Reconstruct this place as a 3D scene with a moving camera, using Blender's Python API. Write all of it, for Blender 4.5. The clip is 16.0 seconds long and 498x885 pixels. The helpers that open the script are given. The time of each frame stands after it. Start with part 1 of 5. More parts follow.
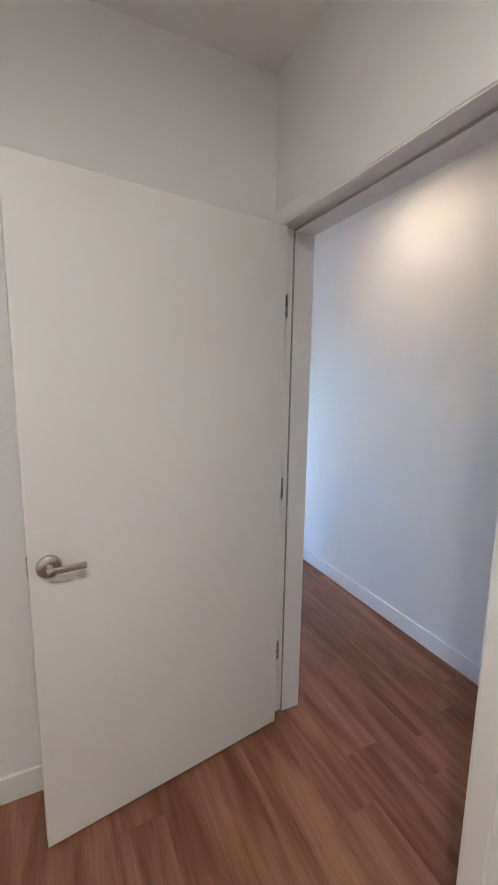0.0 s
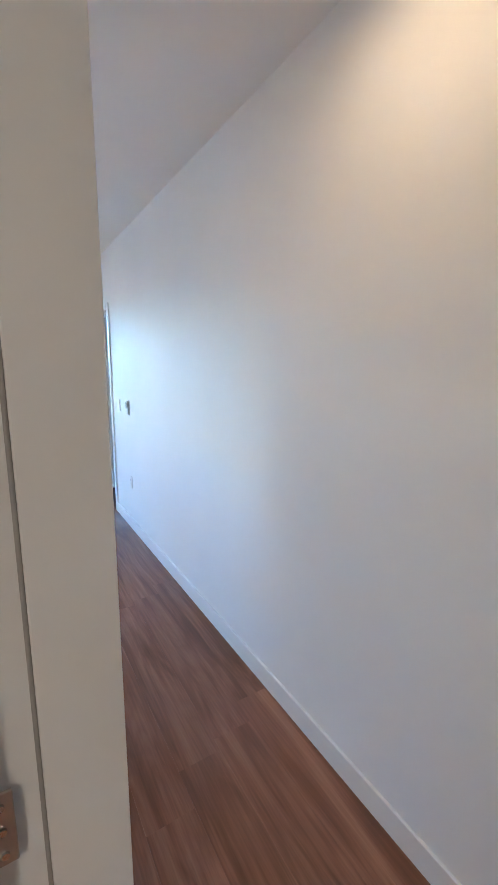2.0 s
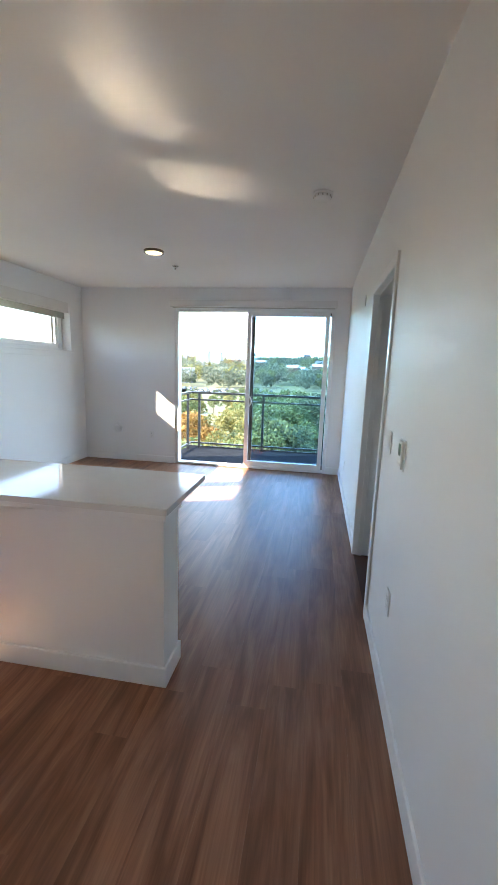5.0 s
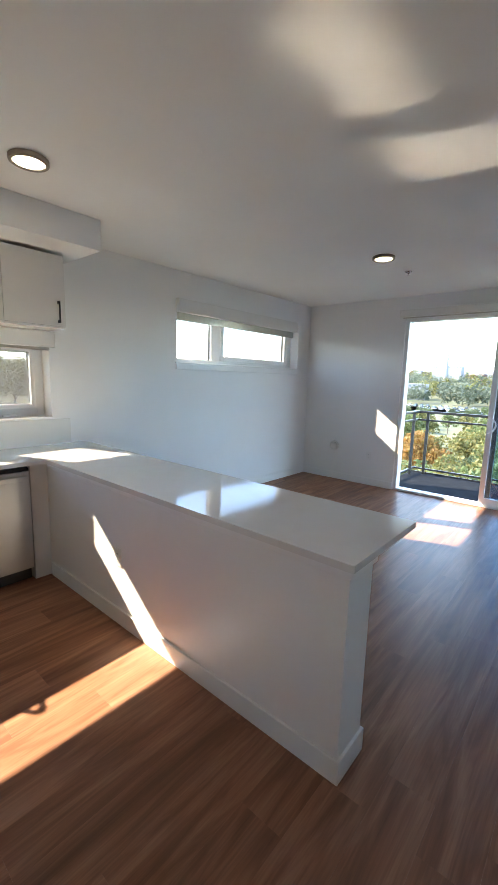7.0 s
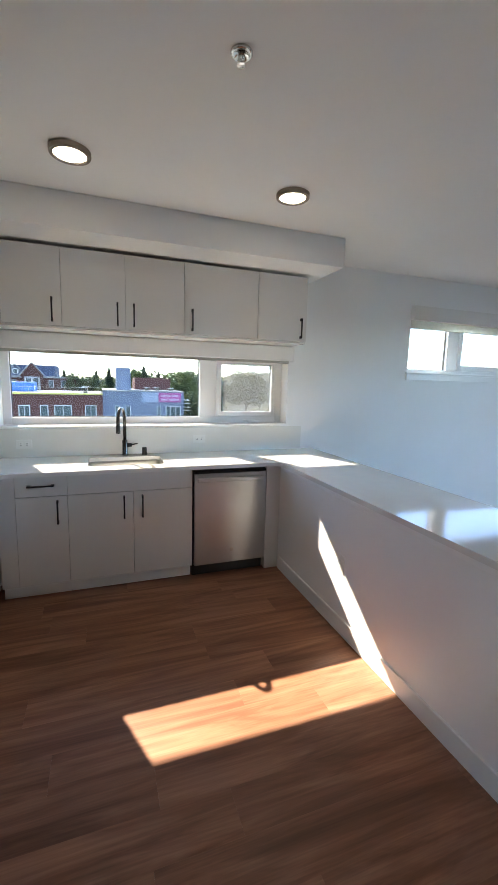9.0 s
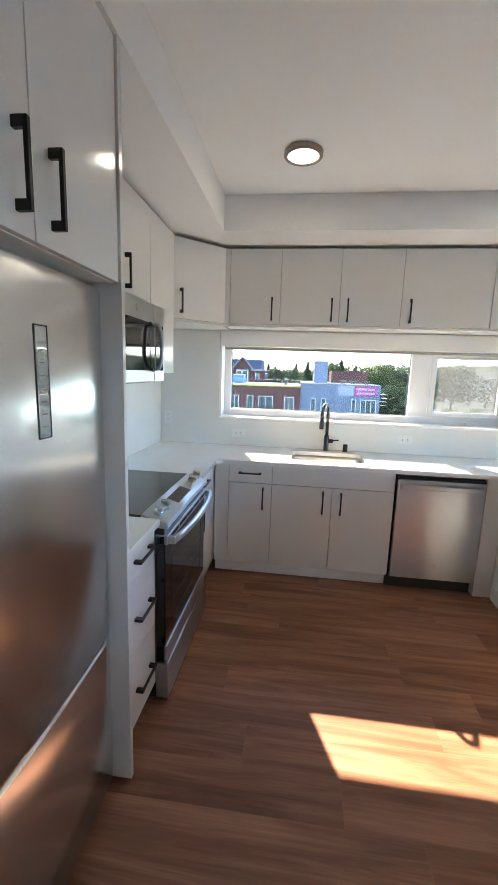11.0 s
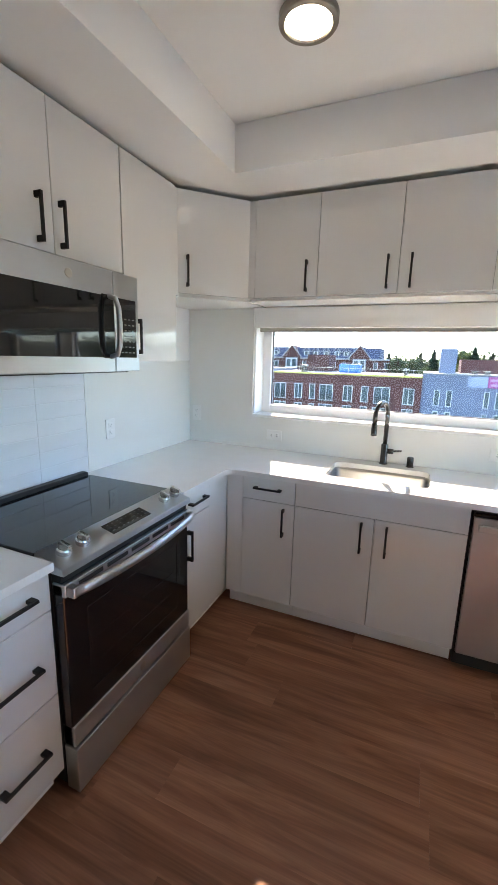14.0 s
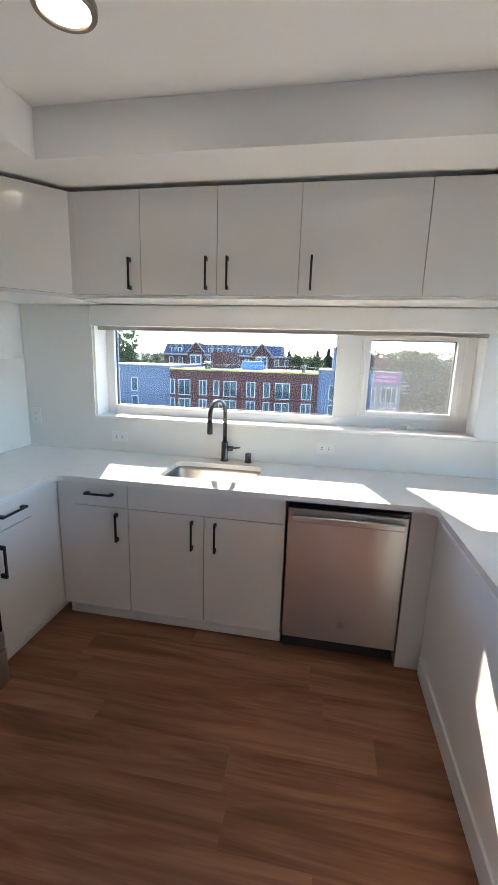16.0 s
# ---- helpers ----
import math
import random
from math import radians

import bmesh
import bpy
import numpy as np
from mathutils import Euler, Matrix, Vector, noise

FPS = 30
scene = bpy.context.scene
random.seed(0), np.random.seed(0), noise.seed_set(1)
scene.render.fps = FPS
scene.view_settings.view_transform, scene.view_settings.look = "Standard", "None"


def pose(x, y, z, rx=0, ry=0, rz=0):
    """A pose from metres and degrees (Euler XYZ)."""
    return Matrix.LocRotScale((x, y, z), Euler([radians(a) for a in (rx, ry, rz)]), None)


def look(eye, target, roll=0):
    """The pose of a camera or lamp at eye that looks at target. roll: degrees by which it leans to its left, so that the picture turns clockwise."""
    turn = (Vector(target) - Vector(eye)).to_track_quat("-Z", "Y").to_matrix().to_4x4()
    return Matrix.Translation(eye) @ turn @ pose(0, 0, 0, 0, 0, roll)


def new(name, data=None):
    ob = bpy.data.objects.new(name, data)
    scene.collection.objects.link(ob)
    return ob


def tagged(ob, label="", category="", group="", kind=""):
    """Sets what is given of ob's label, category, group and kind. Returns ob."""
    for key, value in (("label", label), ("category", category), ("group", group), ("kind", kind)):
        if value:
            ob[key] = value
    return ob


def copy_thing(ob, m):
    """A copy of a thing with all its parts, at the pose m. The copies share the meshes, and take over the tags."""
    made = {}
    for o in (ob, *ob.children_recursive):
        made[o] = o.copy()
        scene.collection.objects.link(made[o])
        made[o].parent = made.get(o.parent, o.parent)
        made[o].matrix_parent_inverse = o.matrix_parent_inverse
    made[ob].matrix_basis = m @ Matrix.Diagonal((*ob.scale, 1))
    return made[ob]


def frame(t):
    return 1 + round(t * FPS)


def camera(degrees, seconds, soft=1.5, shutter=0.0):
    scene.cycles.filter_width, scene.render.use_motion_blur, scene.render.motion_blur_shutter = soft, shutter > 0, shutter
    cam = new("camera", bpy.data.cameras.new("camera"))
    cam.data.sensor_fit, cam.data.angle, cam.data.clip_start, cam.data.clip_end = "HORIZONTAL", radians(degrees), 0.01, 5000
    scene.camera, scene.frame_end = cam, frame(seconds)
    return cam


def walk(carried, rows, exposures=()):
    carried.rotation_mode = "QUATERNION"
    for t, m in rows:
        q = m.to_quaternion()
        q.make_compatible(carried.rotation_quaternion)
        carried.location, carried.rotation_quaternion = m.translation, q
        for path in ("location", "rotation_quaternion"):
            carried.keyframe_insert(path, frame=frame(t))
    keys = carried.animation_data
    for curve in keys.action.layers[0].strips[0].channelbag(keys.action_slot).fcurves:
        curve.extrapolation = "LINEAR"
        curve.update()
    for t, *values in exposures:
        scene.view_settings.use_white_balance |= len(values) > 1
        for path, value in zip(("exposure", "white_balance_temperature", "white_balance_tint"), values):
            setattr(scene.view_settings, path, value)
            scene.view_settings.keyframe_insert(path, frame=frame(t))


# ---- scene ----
cam = camera(63.1, 16.0)

PATH = [
    (0, (-1.911, -1.608, 1.548), (-1.052, 0.173, 1.241), 0.8),
    (0.5, (-1.716, -1.387, 1.565), (-0.597, 0.236, 1.228), 0.6),
    (1, (-1.463, -1.176, 1.561), (-0.244, 0.376, 1.237), 0.5),
    (1.5, (-1.246, -0.904, 1.529), (-0.043, 0.66, 1.204), 0.5),
    (2, (-1.021, -0.578, 1.567), (0.012, 1.096, 1.205), 0.6),
    (2.5, (-0.781, -0.134, 1.558), (-0.006, 1.669, 1.171), 2.1),
    (3, (-0.577, 0.111, 1.567), (-0.107, 2.014, 1.167), 2.3),
    (5.5, (-0.396, 1.59, 1.542), (-0.921, 3.489, 1.198), 1.9),
    (6, (-0.404, 1.705, 1.545), (-1.19, 3.514, 1.213), 1.8),
    (6.5, (-0.43, 1.746, 1.546), (-1.478, 3.418, 1.223), 1.7),
    (7, (-0.447, 1.744, 1.553), (-1.731, 3.245, 1.238), 1.6),
    (7.5, (-0.472, 1.716, 1.562), (-1.945, 3.034, 1.255), 1.7),
    (8, (-0.498, 1.69, 1.559), (-2.125, 2.815, 1.26), 1.5),
    (8.5, (-0.512, 1.672, 1.558), (-2.267, 2.584, 1.262), 1.5),
    (9, (-0.521, 1.641, 1.543), (-2.381, 2.318, 1.256), 1.5),
    (9.5, (-0.528, 1.603, 1.539), (-2.462, 2.025, 1.251), 1.7),
    (10, (-0.527, 1.559, 1.54), (-2.498, 1.72, 1.244), 2.0),
    (12.5, (-0.945, 1.619, 1.601), (-2.811, 1.039, 1.175), 1.2),
    (13, (-1.081, 1.761, 1.601), (-2.917, 1.094, 1.172), 1.2),
    (13.5, (-1.241, 1.878, 1.579), (-3.056, 1.149, 1.162), 1.3),
    (14, (-1.399, 2.005, 1.563), (-3.201, 1.242, 1.153), 1.5),
    (14.5, (-1.492, 2.114, 1.585), (-3.311, 1.399, 1.159), 1.9),
    (15, (-1.541, 2.255, 1.593), (-3.385, 1.606, 1.171), 2.1),
    (15.5, (-1.551, 2.339, 1.592), (-3.437, 1.821, 1.177), 2.1),
    (16, (-1.533, 2.421, 1.592), (-3.461, 2.084, 1.18), 1.8),
]
walk(cam, [(t, look(eye, target, roll)) for t, eye, target, roll in PATH],
     [(0.0, 5.75, 5850, 6), (1.5, 5.8, 6050, 6), (2.5, 5.3, 7200, 9), (5.3, 4.6, 9000, 11), (7.0, 4.3, 8600, 10), (9.4, 4.35, 7700, 9), (10.2, 4.55, 7700, 9), (12.4, 4.95, 8100, 11), (14.0, 4.75, 7900, 11), (16.0, 4.55, 7700, 9)])

# daylight: clear sky, sun behind the kitchen windows, travelling towards +x, +y and down
SUN_WAY = Vector((1.0, 0.365, -0.758)).normalized()
world = bpy.data.worlds.new("sky")
scene.world = world
world.use_nodes = True
wn, wl = world.node_tree.nodes, world.node_tree.links
sky = wn.new("ShaderNodeTexSky")
sky.sky_type = "NISHITA"
sky.sun_disc = False
sky.sun_elevation = math.asin(-SUN_WAY.z)
sky.sun_rotation = math.atan2(-SUN_WAY.x, -SUN_WAY.y)
sky.air_density, sky.dust_density, sky.ozone_density = 0.75, 0.0, 4.0
wl.new(sky.outputs[0], wn["Background"].inputs[0])
wn["Background"].inputs[1].default_value = 0.13
sun = new("sun", bpy.data.lights.new("sun", "SUN"))
sun.data.energy, sun.data.angle, sun.data.color = 1.3, radians(0.5), (1.0, 0.95, 0.88)
# the polished worktop throws the sun back onto the ceiling
scene.cycles.blur_glossy = 0.0
scene.cycles.use_guiding = True
sun.matrix_world = look((-30, -12, 23), Vector((-30, -12, 23)) + SUN_WAY)


# ---- materials ----
def material(name, color, rough=0.5, metal=0.0, spec=0.5):
    m = bpy.data.materials.new(name)
    m.use_nodes = True
    b = m.node_tree.nodes["Principled BSDF"]
    b.inputs["Base Color"].default_value = (*color, 1)
    b.inputs["Roughness"].default_value = rough
    b.inputs["Metallic"].default_value = metal
    b.inputs["Specular IOR Level"].default_value = spec
    return m


def node(m, kind, **values):
    n = m.node_tree.nodes.new(kind)
    for key, value in values.items():
        n.inputs[key].default_value = value
    return n


def join(m, a, b):
    m.node_tree.links.new(a, b)


def bsdf(m):
    return m.node_tree.nodes["Principled BSDF"]


def coords(m, scale=(1, 1, 1), which="Object"):
    c = node(m, "ShaderNodeTexCoord")
    p = node(m, "ShaderNodeMapping", Scale=scale)
    join(m, c.outputs[which], p.inputs["Vector"])
    return p.outputs[0]


def noise_tex(m, scale, detail=4.0, stretch=(1, 1, 1), rough=0.55, which="Object"):
    n = node(m, "ShaderNodeTexNoise", Scale=scale, Detail=detail, Roughness=rough)
    join(m, coords(m, stretch, which), n.inputs["Vector"])
    return n.outputs["Fac"]


def ramp(m, value, stops):
    r = node(m, "ShaderNodeValToRGB")
    e = r.color_ramp.elements
    while len(e) < len(stops):
        e.new(0.5)
    for i, (at, c) in enumerate(stops):
        e[i].position = at
        e[i].color = (*c, 1) if len(c) == 3 else c
    join(m, value, r.inputs[0])
    return r.outputs[0]


def bump(m, value, strength, distance=0.001):
    n = node(m, "ShaderNodeBump", Strength=strength, Distance=distance)
    join(m, value, n.inputs["Height"])
    join(m, n.outputs[0], bsdf(m).inputs["Normal"])
    return n


def mottled(name, a, b, scale, rough=0.5, metal=0.0, bumps=0.0, bump_scale=200.0, distance=0.001, stretch=(1, 1, 1), spec=0.5):
    """Two close tones mixed by large noise, with fine relief."""
    m = material(name, a, rough, metal, spec)
    join(m, ramp(m, noise_tex(m, scale, 5, stretch), [(0.3, a), (0.7, b)]), bsdf(m).inputs["Base Color"])
    if bumps:
        bump(m, noise_tex(m, bump_scale, 3, stretch), bumps, distance)
    return m


def glass_mat(name, tint=(1, 1, 1), rough=0.0, amount=0.94):
    """Thin window glass: clear with a mirror share by angle."""
    m = bpy.data.materials.new(name)
    m.use_nodes = True
    nt = m.node_tree
    nt.nodes.remove(nt.nodes["Principled BSDF"])
    t, g, mix = nt.nodes.new("ShaderNodeBsdfTransparent"), nt.nodes.new("ShaderNodeBsdfGlossy"), nt.nodes.new("ShaderNodeMixShader")
    lw = nt.nodes.new("ShaderNodeLayerWeight")
    lw.inputs["Blend"].default_value = 0.5
    up = nt.nodes.new("ShaderNodeMath")
    up.operation = "POWER"
    up.inputs[1].default_value = 5.0
    fr = nt.nodes.new("ShaderNodeMath")
    fr.operation = "MULTIPLY_ADD"
    fr.inputs[1].default_value, fr.inputs[2].default_value = 0.55, 0.022
    nt.links.new(lw.outputs["Facing"], up.inputs[0])
    nt.links.new(up.outputs[0], fr.inputs[0])
    t.inputs[0].default_value = (*[c * amount for c in tint], 1)
    g.inputs["Roughness"].default_value = rough
    nt.links.new(fr.outputs[0], mix.inputs[0])
    nt.links.new(t.outputs[0], mix.inputs[1])
    nt.links.new(g.outputs[0], mix.inputs[2])
    nt.links.new(mix.outputs[0], nt.nodes["Material Output"].inputs["Surface"])
    return m


def emitter(name, color, strength):
    m = material(name, (0.8, 0.8, 0.8), 0.4)
    bsdf(m).inputs["Emission Color"].default_value = (*color, 1)
    bsdf(m).inputs["Emission Strength"].default_value = strength
    return m


WALL = mottled("wall_paint", (0.82, 0.82, 0.815), (0.85, 0.85, 0.845), 1.3, 0.55, 0, 0.25, 260, 0.0006)
CEIL = mottled("ceiling_paint", (0.83, 0.83, 0.815), (0.86, 0.86, 0.845), 1.1, 0.8, 0, 0.3, 220, 0.0008)
TRIM = mottled("trim_paint", (0.82, 0.82, 0.815), (0.85, 0.85, 0.845), 2.0, 0.32, 0, 0.1, 90, 0.0004)
DOORP = mottled("door_paint", (0.76, 0.755, 0.74), (0.79, 0.785, 0.77), 1.6, 0.38, 0, 0.15, 130, 0.0005)
CAB = mottled("cabinet_gloss_white", (0.725, 0.71, 0.69), (0.745, 0.73, 0.71), 1.5, 0.12, 0, 0.04, 12, 0.0006, (1, 1, 1), 0.4)
CABIN = mottled("cabinet_carcass", (0.66, 0.655, 0.64), (0.70, 0.695, 0.68), 2.0, 0.45)
QUARTZ = mottled("quartz_white", (0.80, 0.79, 0.77), (0.83, 0.82, 0.80), 9.0, 0.10, 0, 0.0)
bsdf(QUARTZ).inputs["Coat Weight"].default_value = 1.0
bsdf(QUARTZ).inputs["Coat Roughness"].default_value = 0.07
SPLASH = mottled("backsplash_white", (0.78, 0.775, 0.74), (0.80, 0.795, 0.765), 3.0, 0.25, 0, 0.05, 20, 0.0004)
TILE = mottled("tile_white", (0.76, 0.77, 0.78), (0.80, 0.80, 0.81), 5.0, 0.1, 0, 0.05, 14, 0.0006)
GROUT = mottled("grout", (0.74, 0.748, 0.755), (0.77, 0.778, 0.785), 30.0, 0.9)
VINYL = mottled("window_vinyl", (0.80, 0.81, 0.82), (0.83, 0.84, 0.85), 2.0, 0.35)
PLASTIC = mottled("white_plastic", (0.78, 0.78, 0.76), (0.81, 0.81, 0.79), 6.0, 0.4)
SEAL = material("rubber_seal", (0.36, 0.35, 0.34), 0.7)
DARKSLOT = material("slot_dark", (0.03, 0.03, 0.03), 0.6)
BLACK = mottled("black_metal", (0.018, 0.018, 0.019), (0.028, 0.028, 0.029), 20.0, 0.38, 0.6)
GUNMETAL = mottled("gunmetal", (0.07, 0.07, 0.072), (0.10, 0.10, 0.10), 15.0, 0.25, 0.9)
NICKEL = mottled("satin_nickel", (0.50, 0.48, 0.44), (0.56, 0.54, 0.50), 20.0, 0.28, 1.0)
CHROME = mottled("bright_steel", (0.62, 0.62, 0.61), (0.68, 0.68, 0.67), 20.0, 0.15, 1.0)
BRONZE = mottled("lamp_ring_bronze", (0.25, 0.215, 0.18), (0.31, 0.27, 0.23), 12.0, 0.28, 0.85)
BLACKGLASS = material("black_glass", (0.006, 0.006, 0.007), 0.04)
RAILING = mottled("railing_paint", (0.012, 0.014, 0.016), (0.02, 0.022, 0.024), 6.0, 0.4, 0.3)
BALCONY = mottled("balcony_deck", (0.008, 0.010, 0.014), (0.014, 0.017, 0.022), 5.0, 0.9, 0, 0.3, 120, 0.001, (1, 1, 1), 0.04)
GLASS = glass_mat("window_glass", amount=0.58)
TINTED = glass_mat("tinted_glass", (0.60, 0.86, 1.0), amount=1.0)
CLEAR = glass_mat("clear_glass", amount=0.92)
STILE = mottled("dark_stile", (0.07, 0.075, 0.07), (0.10, 0.105, 0.10), 8.0, 0.5)
BLIND = mottled("blind_fabric", (0.74, 0.73, 0.71), (0.77, 0.76, 0.74), 3.0, 0.7, 0, 0.2, 400, 0.0005)
LAMPWHITE = emitter("lamp_diffuser", (1.0, 0.95, 0.86), 1.0)
LAMPWARM = emitter("lamp_diffuser_warm", (1.0, 0.72, 0.48), 4.4)
# glow of the added fill light in the small room
ROOMFILL = emitter("room_fill_glow", (1.0, 0.88, 0.76), 8.0)

STEEL = material("stainless_steel", (0.68, 0.68, 0.68), 0.22, 1.0)
join(STEEL, ramp(STEEL, noise_tex(STEEL, 3.0, 3), [(0.3, (0.50, 0.515, 0.53)), (0.7, (0.56, 0.575, 0.59))]), bsdf(STEEL).inputs["Base Color"])
join(STEEL, ramp(STEEL, noise_tex(STEEL, 220, 2, (0.03, 0.03, 1)), [(0.3, (0.28, 0.28, 0.28)), (0.7, (0.31, 0.31, 0.31))]), bsdf(STEEL).inputs["Roughness"])
bump(STEEL, noise_tex(STEEL, 4.0, 0, (1, 1, 0.12)), 0.10, 0.006)
brush = node(STEEL, "ShaderNodeTangent")
brush.direction_type, brush.axis = "RADIAL", "Z"
join(STEEL, brush.outputs[0], bsdf(STEEL).inputs["Tangent"])
bsdf(STEEL).inputs["Anisotropic"].default_value = 0.9
bsdf(STEEL).inputs["Anisotropic Rotation"].default_value = 0.25

FRIDGE = material("fridge_steel", (0.66, 0.66, 0.665), 0.12, 1.0)
join(FRIDGE, ramp(FRIDGE, noise_tex(FRIDGE, 260, 2, (1, 1, 0.02)), [(0.3, (0.66, 0.675, 0.69)), (0.7, (0.70, 0.715, 0.73))]), bsdf(FRIDGE).inputs["Base Color"])
join(FRIDGE, ramp(FRIDGE, noise_tex(FRIDGE, 5, 3, (1, 1, 0.2)), [(0.3, (0.17, 0.17, 0.17)), (0.7, (0.23, 0.23, 0.23))]), bsdf(FRIDGE).inputs["Roughness"])
bump(FRIDGE, noise_tex(FRIDGE, 5.0, 1, (1, 1, 0.10)), 0.14, 0.006)
MIRRORGLASS = material("glossy_panel", (0.42, 0.44, 0.45), 0.04, 0.9)

WOOD = material("plank_wood", (0.1, 0.04, 0.025), 0.36, 0.0, 0.22)
info = node(WOOD, "ShaderNodeObjectInfo")
shift = node(WOOD, "ShaderNodeVectorMath")
shift.operation = "ADD"
spread = node(WOOD, "ShaderNodeVectorMath")
spread.operation = "SCALE"
spread.inputs["Scale"].default_value = 37.0
tri = node(WOOD, "ShaderNodeCombineXYZ")
for i in range(3):
    join(WOOD, info.outputs["Random"], tri.inputs[i])
join(WOOD, tri.outputs[0], spread.inputs[0])
join(WOOD, coords(WOOD, (1, 1, 1)), shift.inputs[0])
join(WOOD, spread.outputs[0], shift.inputs[1])


def wood_noise(scale, stretch, detail=6.0, distortion=0.0):
    p = node(WOOD, "ShaderNodeMapping", Scale=stretch)
    join(WOOD, shift.outputs[0], p.inputs["Vector"])
    n = node(WOOD, "ShaderNodeTexNoise", Scale=scale, Detail=detail, Roughness=0.6, Distortion=distortion)
    join(WOOD, p.outputs[0], n.inputs["Vector"])
    return n.outputs["Fac"]


grain = ramp(WOOD, wood_noise(7.0, (1.6, 0.16, 1), 4, 0.8), [(0.22, (0.13, 0.055, 0.033)), (0.42, (0.225, 0.099, 0.058)), (0.58, (0.325, 0.152, 0.093)), (0.8, (0.45, 0.225, 0.146))])
fine = ramp(WOOD, wood_noise(60.0, (2.0, 0.05, 1), 4), [(0.3, (0.80, 0.80, 0.80)), (0.7, (1.10, 1.10, 1.10))])
tone = ramp(WOOD, info.outputs["Random"], [(0.0, (0.91, 0.90, 0.89)), (1.0, (1.08, 1.07, 1.06))])
m1 = node(WOOD, "ShaderNodeMixRGB", Fac=1.0)
m2 = node(WOOD, "ShaderNodeMixRGB", Fac=1.0)
m1.blend_type = m2.blend_type = "MULTIPLY"
join(WOOD, grain, m1.inputs[1])
join(WOOD, fine, m1.inputs[2])
join(WOOD, m1.outputs[0], m2.inputs[1])
join(WOOD, tone, m2.inputs[2])
join(WOOD, m2.outputs[0], bsdf(WOOD).inputs["Base Color"])
join(WOOD, ramp(WOOD, wood_noise(30, (1.5, 0.2, 1)), [(0.3, (0.30, 0.30, 0.30)), (0.75, (0.42, 0.42, 0.42))]), bsdf(WOOD).inputs["Roughness"])
bump(WOOD, wood_noise(70.0, (2.0, 0.05, 1), 4), 0.15, 0.0006)
SUBFLOOR = material("plank_joint", (0.085, 0.033, 0.018), 0.6)


# ---- building helpers ----
def world_at(ob):
    p = Vector((0, 0, 0))
    while ob:
        p += ob.location
        ob = ob.parent
    return p


def part(name, bm, mat, parent=None, label="", smooth=False):
    """Links a bmesh given in world places as one mesh object under a thing or a part."""
    me = bpy.data.meshes.new(name)
    if parent:
        bmesh.ops.translate(bm, verts=bm.verts, vec=-world_at(parent))
    if smooth:
        for f in bm.faces:
            f.smooth = True
    bm.to_mesh(me)
    bm.free()
    for one in mat if isinstance(mat, (list, tuple)) else [mat]:
        me.materials.append(one)
    ob = new(name, me)
    ob.parent = parent
    return tagged(ob, label)


def thing(name, at, label, category, group="", kind=""):
    ob = new(name)
    ob.empty_display_size = 0.1
    ob.location = at
    return tagged(ob, label, category, group, kind)


def box(x0, x1, y0, y1, z0, z1, bevel=0.0, bm=None, segments=2):
    """A box, its edges rounded, added to bm."""
    bm = bm or bmesh.new()
    made = bmesh.ops.create_cube(bm, size=1.0)["verts"]
    sx, sy, sz = abs(x1 - x0), abs(y1 - y0), abs(z1 - z0)
    bmesh.ops.scale(bm, verts=made, vec=(sx, sy, sz))
    bmesh.ops.translate(bm, verts=made, vec=((x0 + x1) / 2, (y0 + y1) / 2, (z0 + z1) / 2))
    if bevel:
        edges = list({e for v in made for e in v.link_edges})
        bmesh.ops.bevel(bm, geom=edges, offset=min(bevel, 0.45 * min(sx, sy, sz)), segments=segments, affect="EDGES", profile=0.5)
    return bm


def tube(a, b, r, bm=None, r2=None, n=20, cap=True):
    """A round bar from a to b."""
    bm = bm or bmesh.new()
    a, b = Vector(a), Vector(b)
    m = Matrix.Translation((a + b) / 2) @ (b - a).to_track_quat("Z", "Y").to_matrix().to_4x4()
    bmesh.ops.create_cone(bm, cap_ends=cap, segments=n, radius1=r, radius2=r if r2 is None else r2, depth=(b - a).length, matrix=m)
    return bm


def lathe(profile, at, n=32, axis="Z", bm=None):
    """A turned shape from (radius, height) pairs."""
    bm = bm or bmesh.new()
    rings = []
    for r, h in profile:
        ring = []
        for i in range(n):
            a = 2 * math.pi * i / n
            p = (r * math.cos(a), r * math.sin(a), h)
            if axis == "X":
                p = (h, p[0], p[1])
            elif axis == "Y":
                p = (p[1], h, p[0])
            ring.append(bm.verts.new(Vector(at) + Vector(p)))
        rings.append(ring)
    for u, v in zip(rings, rings[1:]):
        for i in range(n):
            bm.faces.new((u[i], u[(i + 1) % n], v[(i + 1) % n], v[i]))
    for ring, flip in ((rings[0], True), (rings[-1], False)):
        bm.faces.new(list(reversed(ring)) if flip else ring)
    bmesh.ops.recalc_face_normals(bm, faces=bm.faces)
    return bm


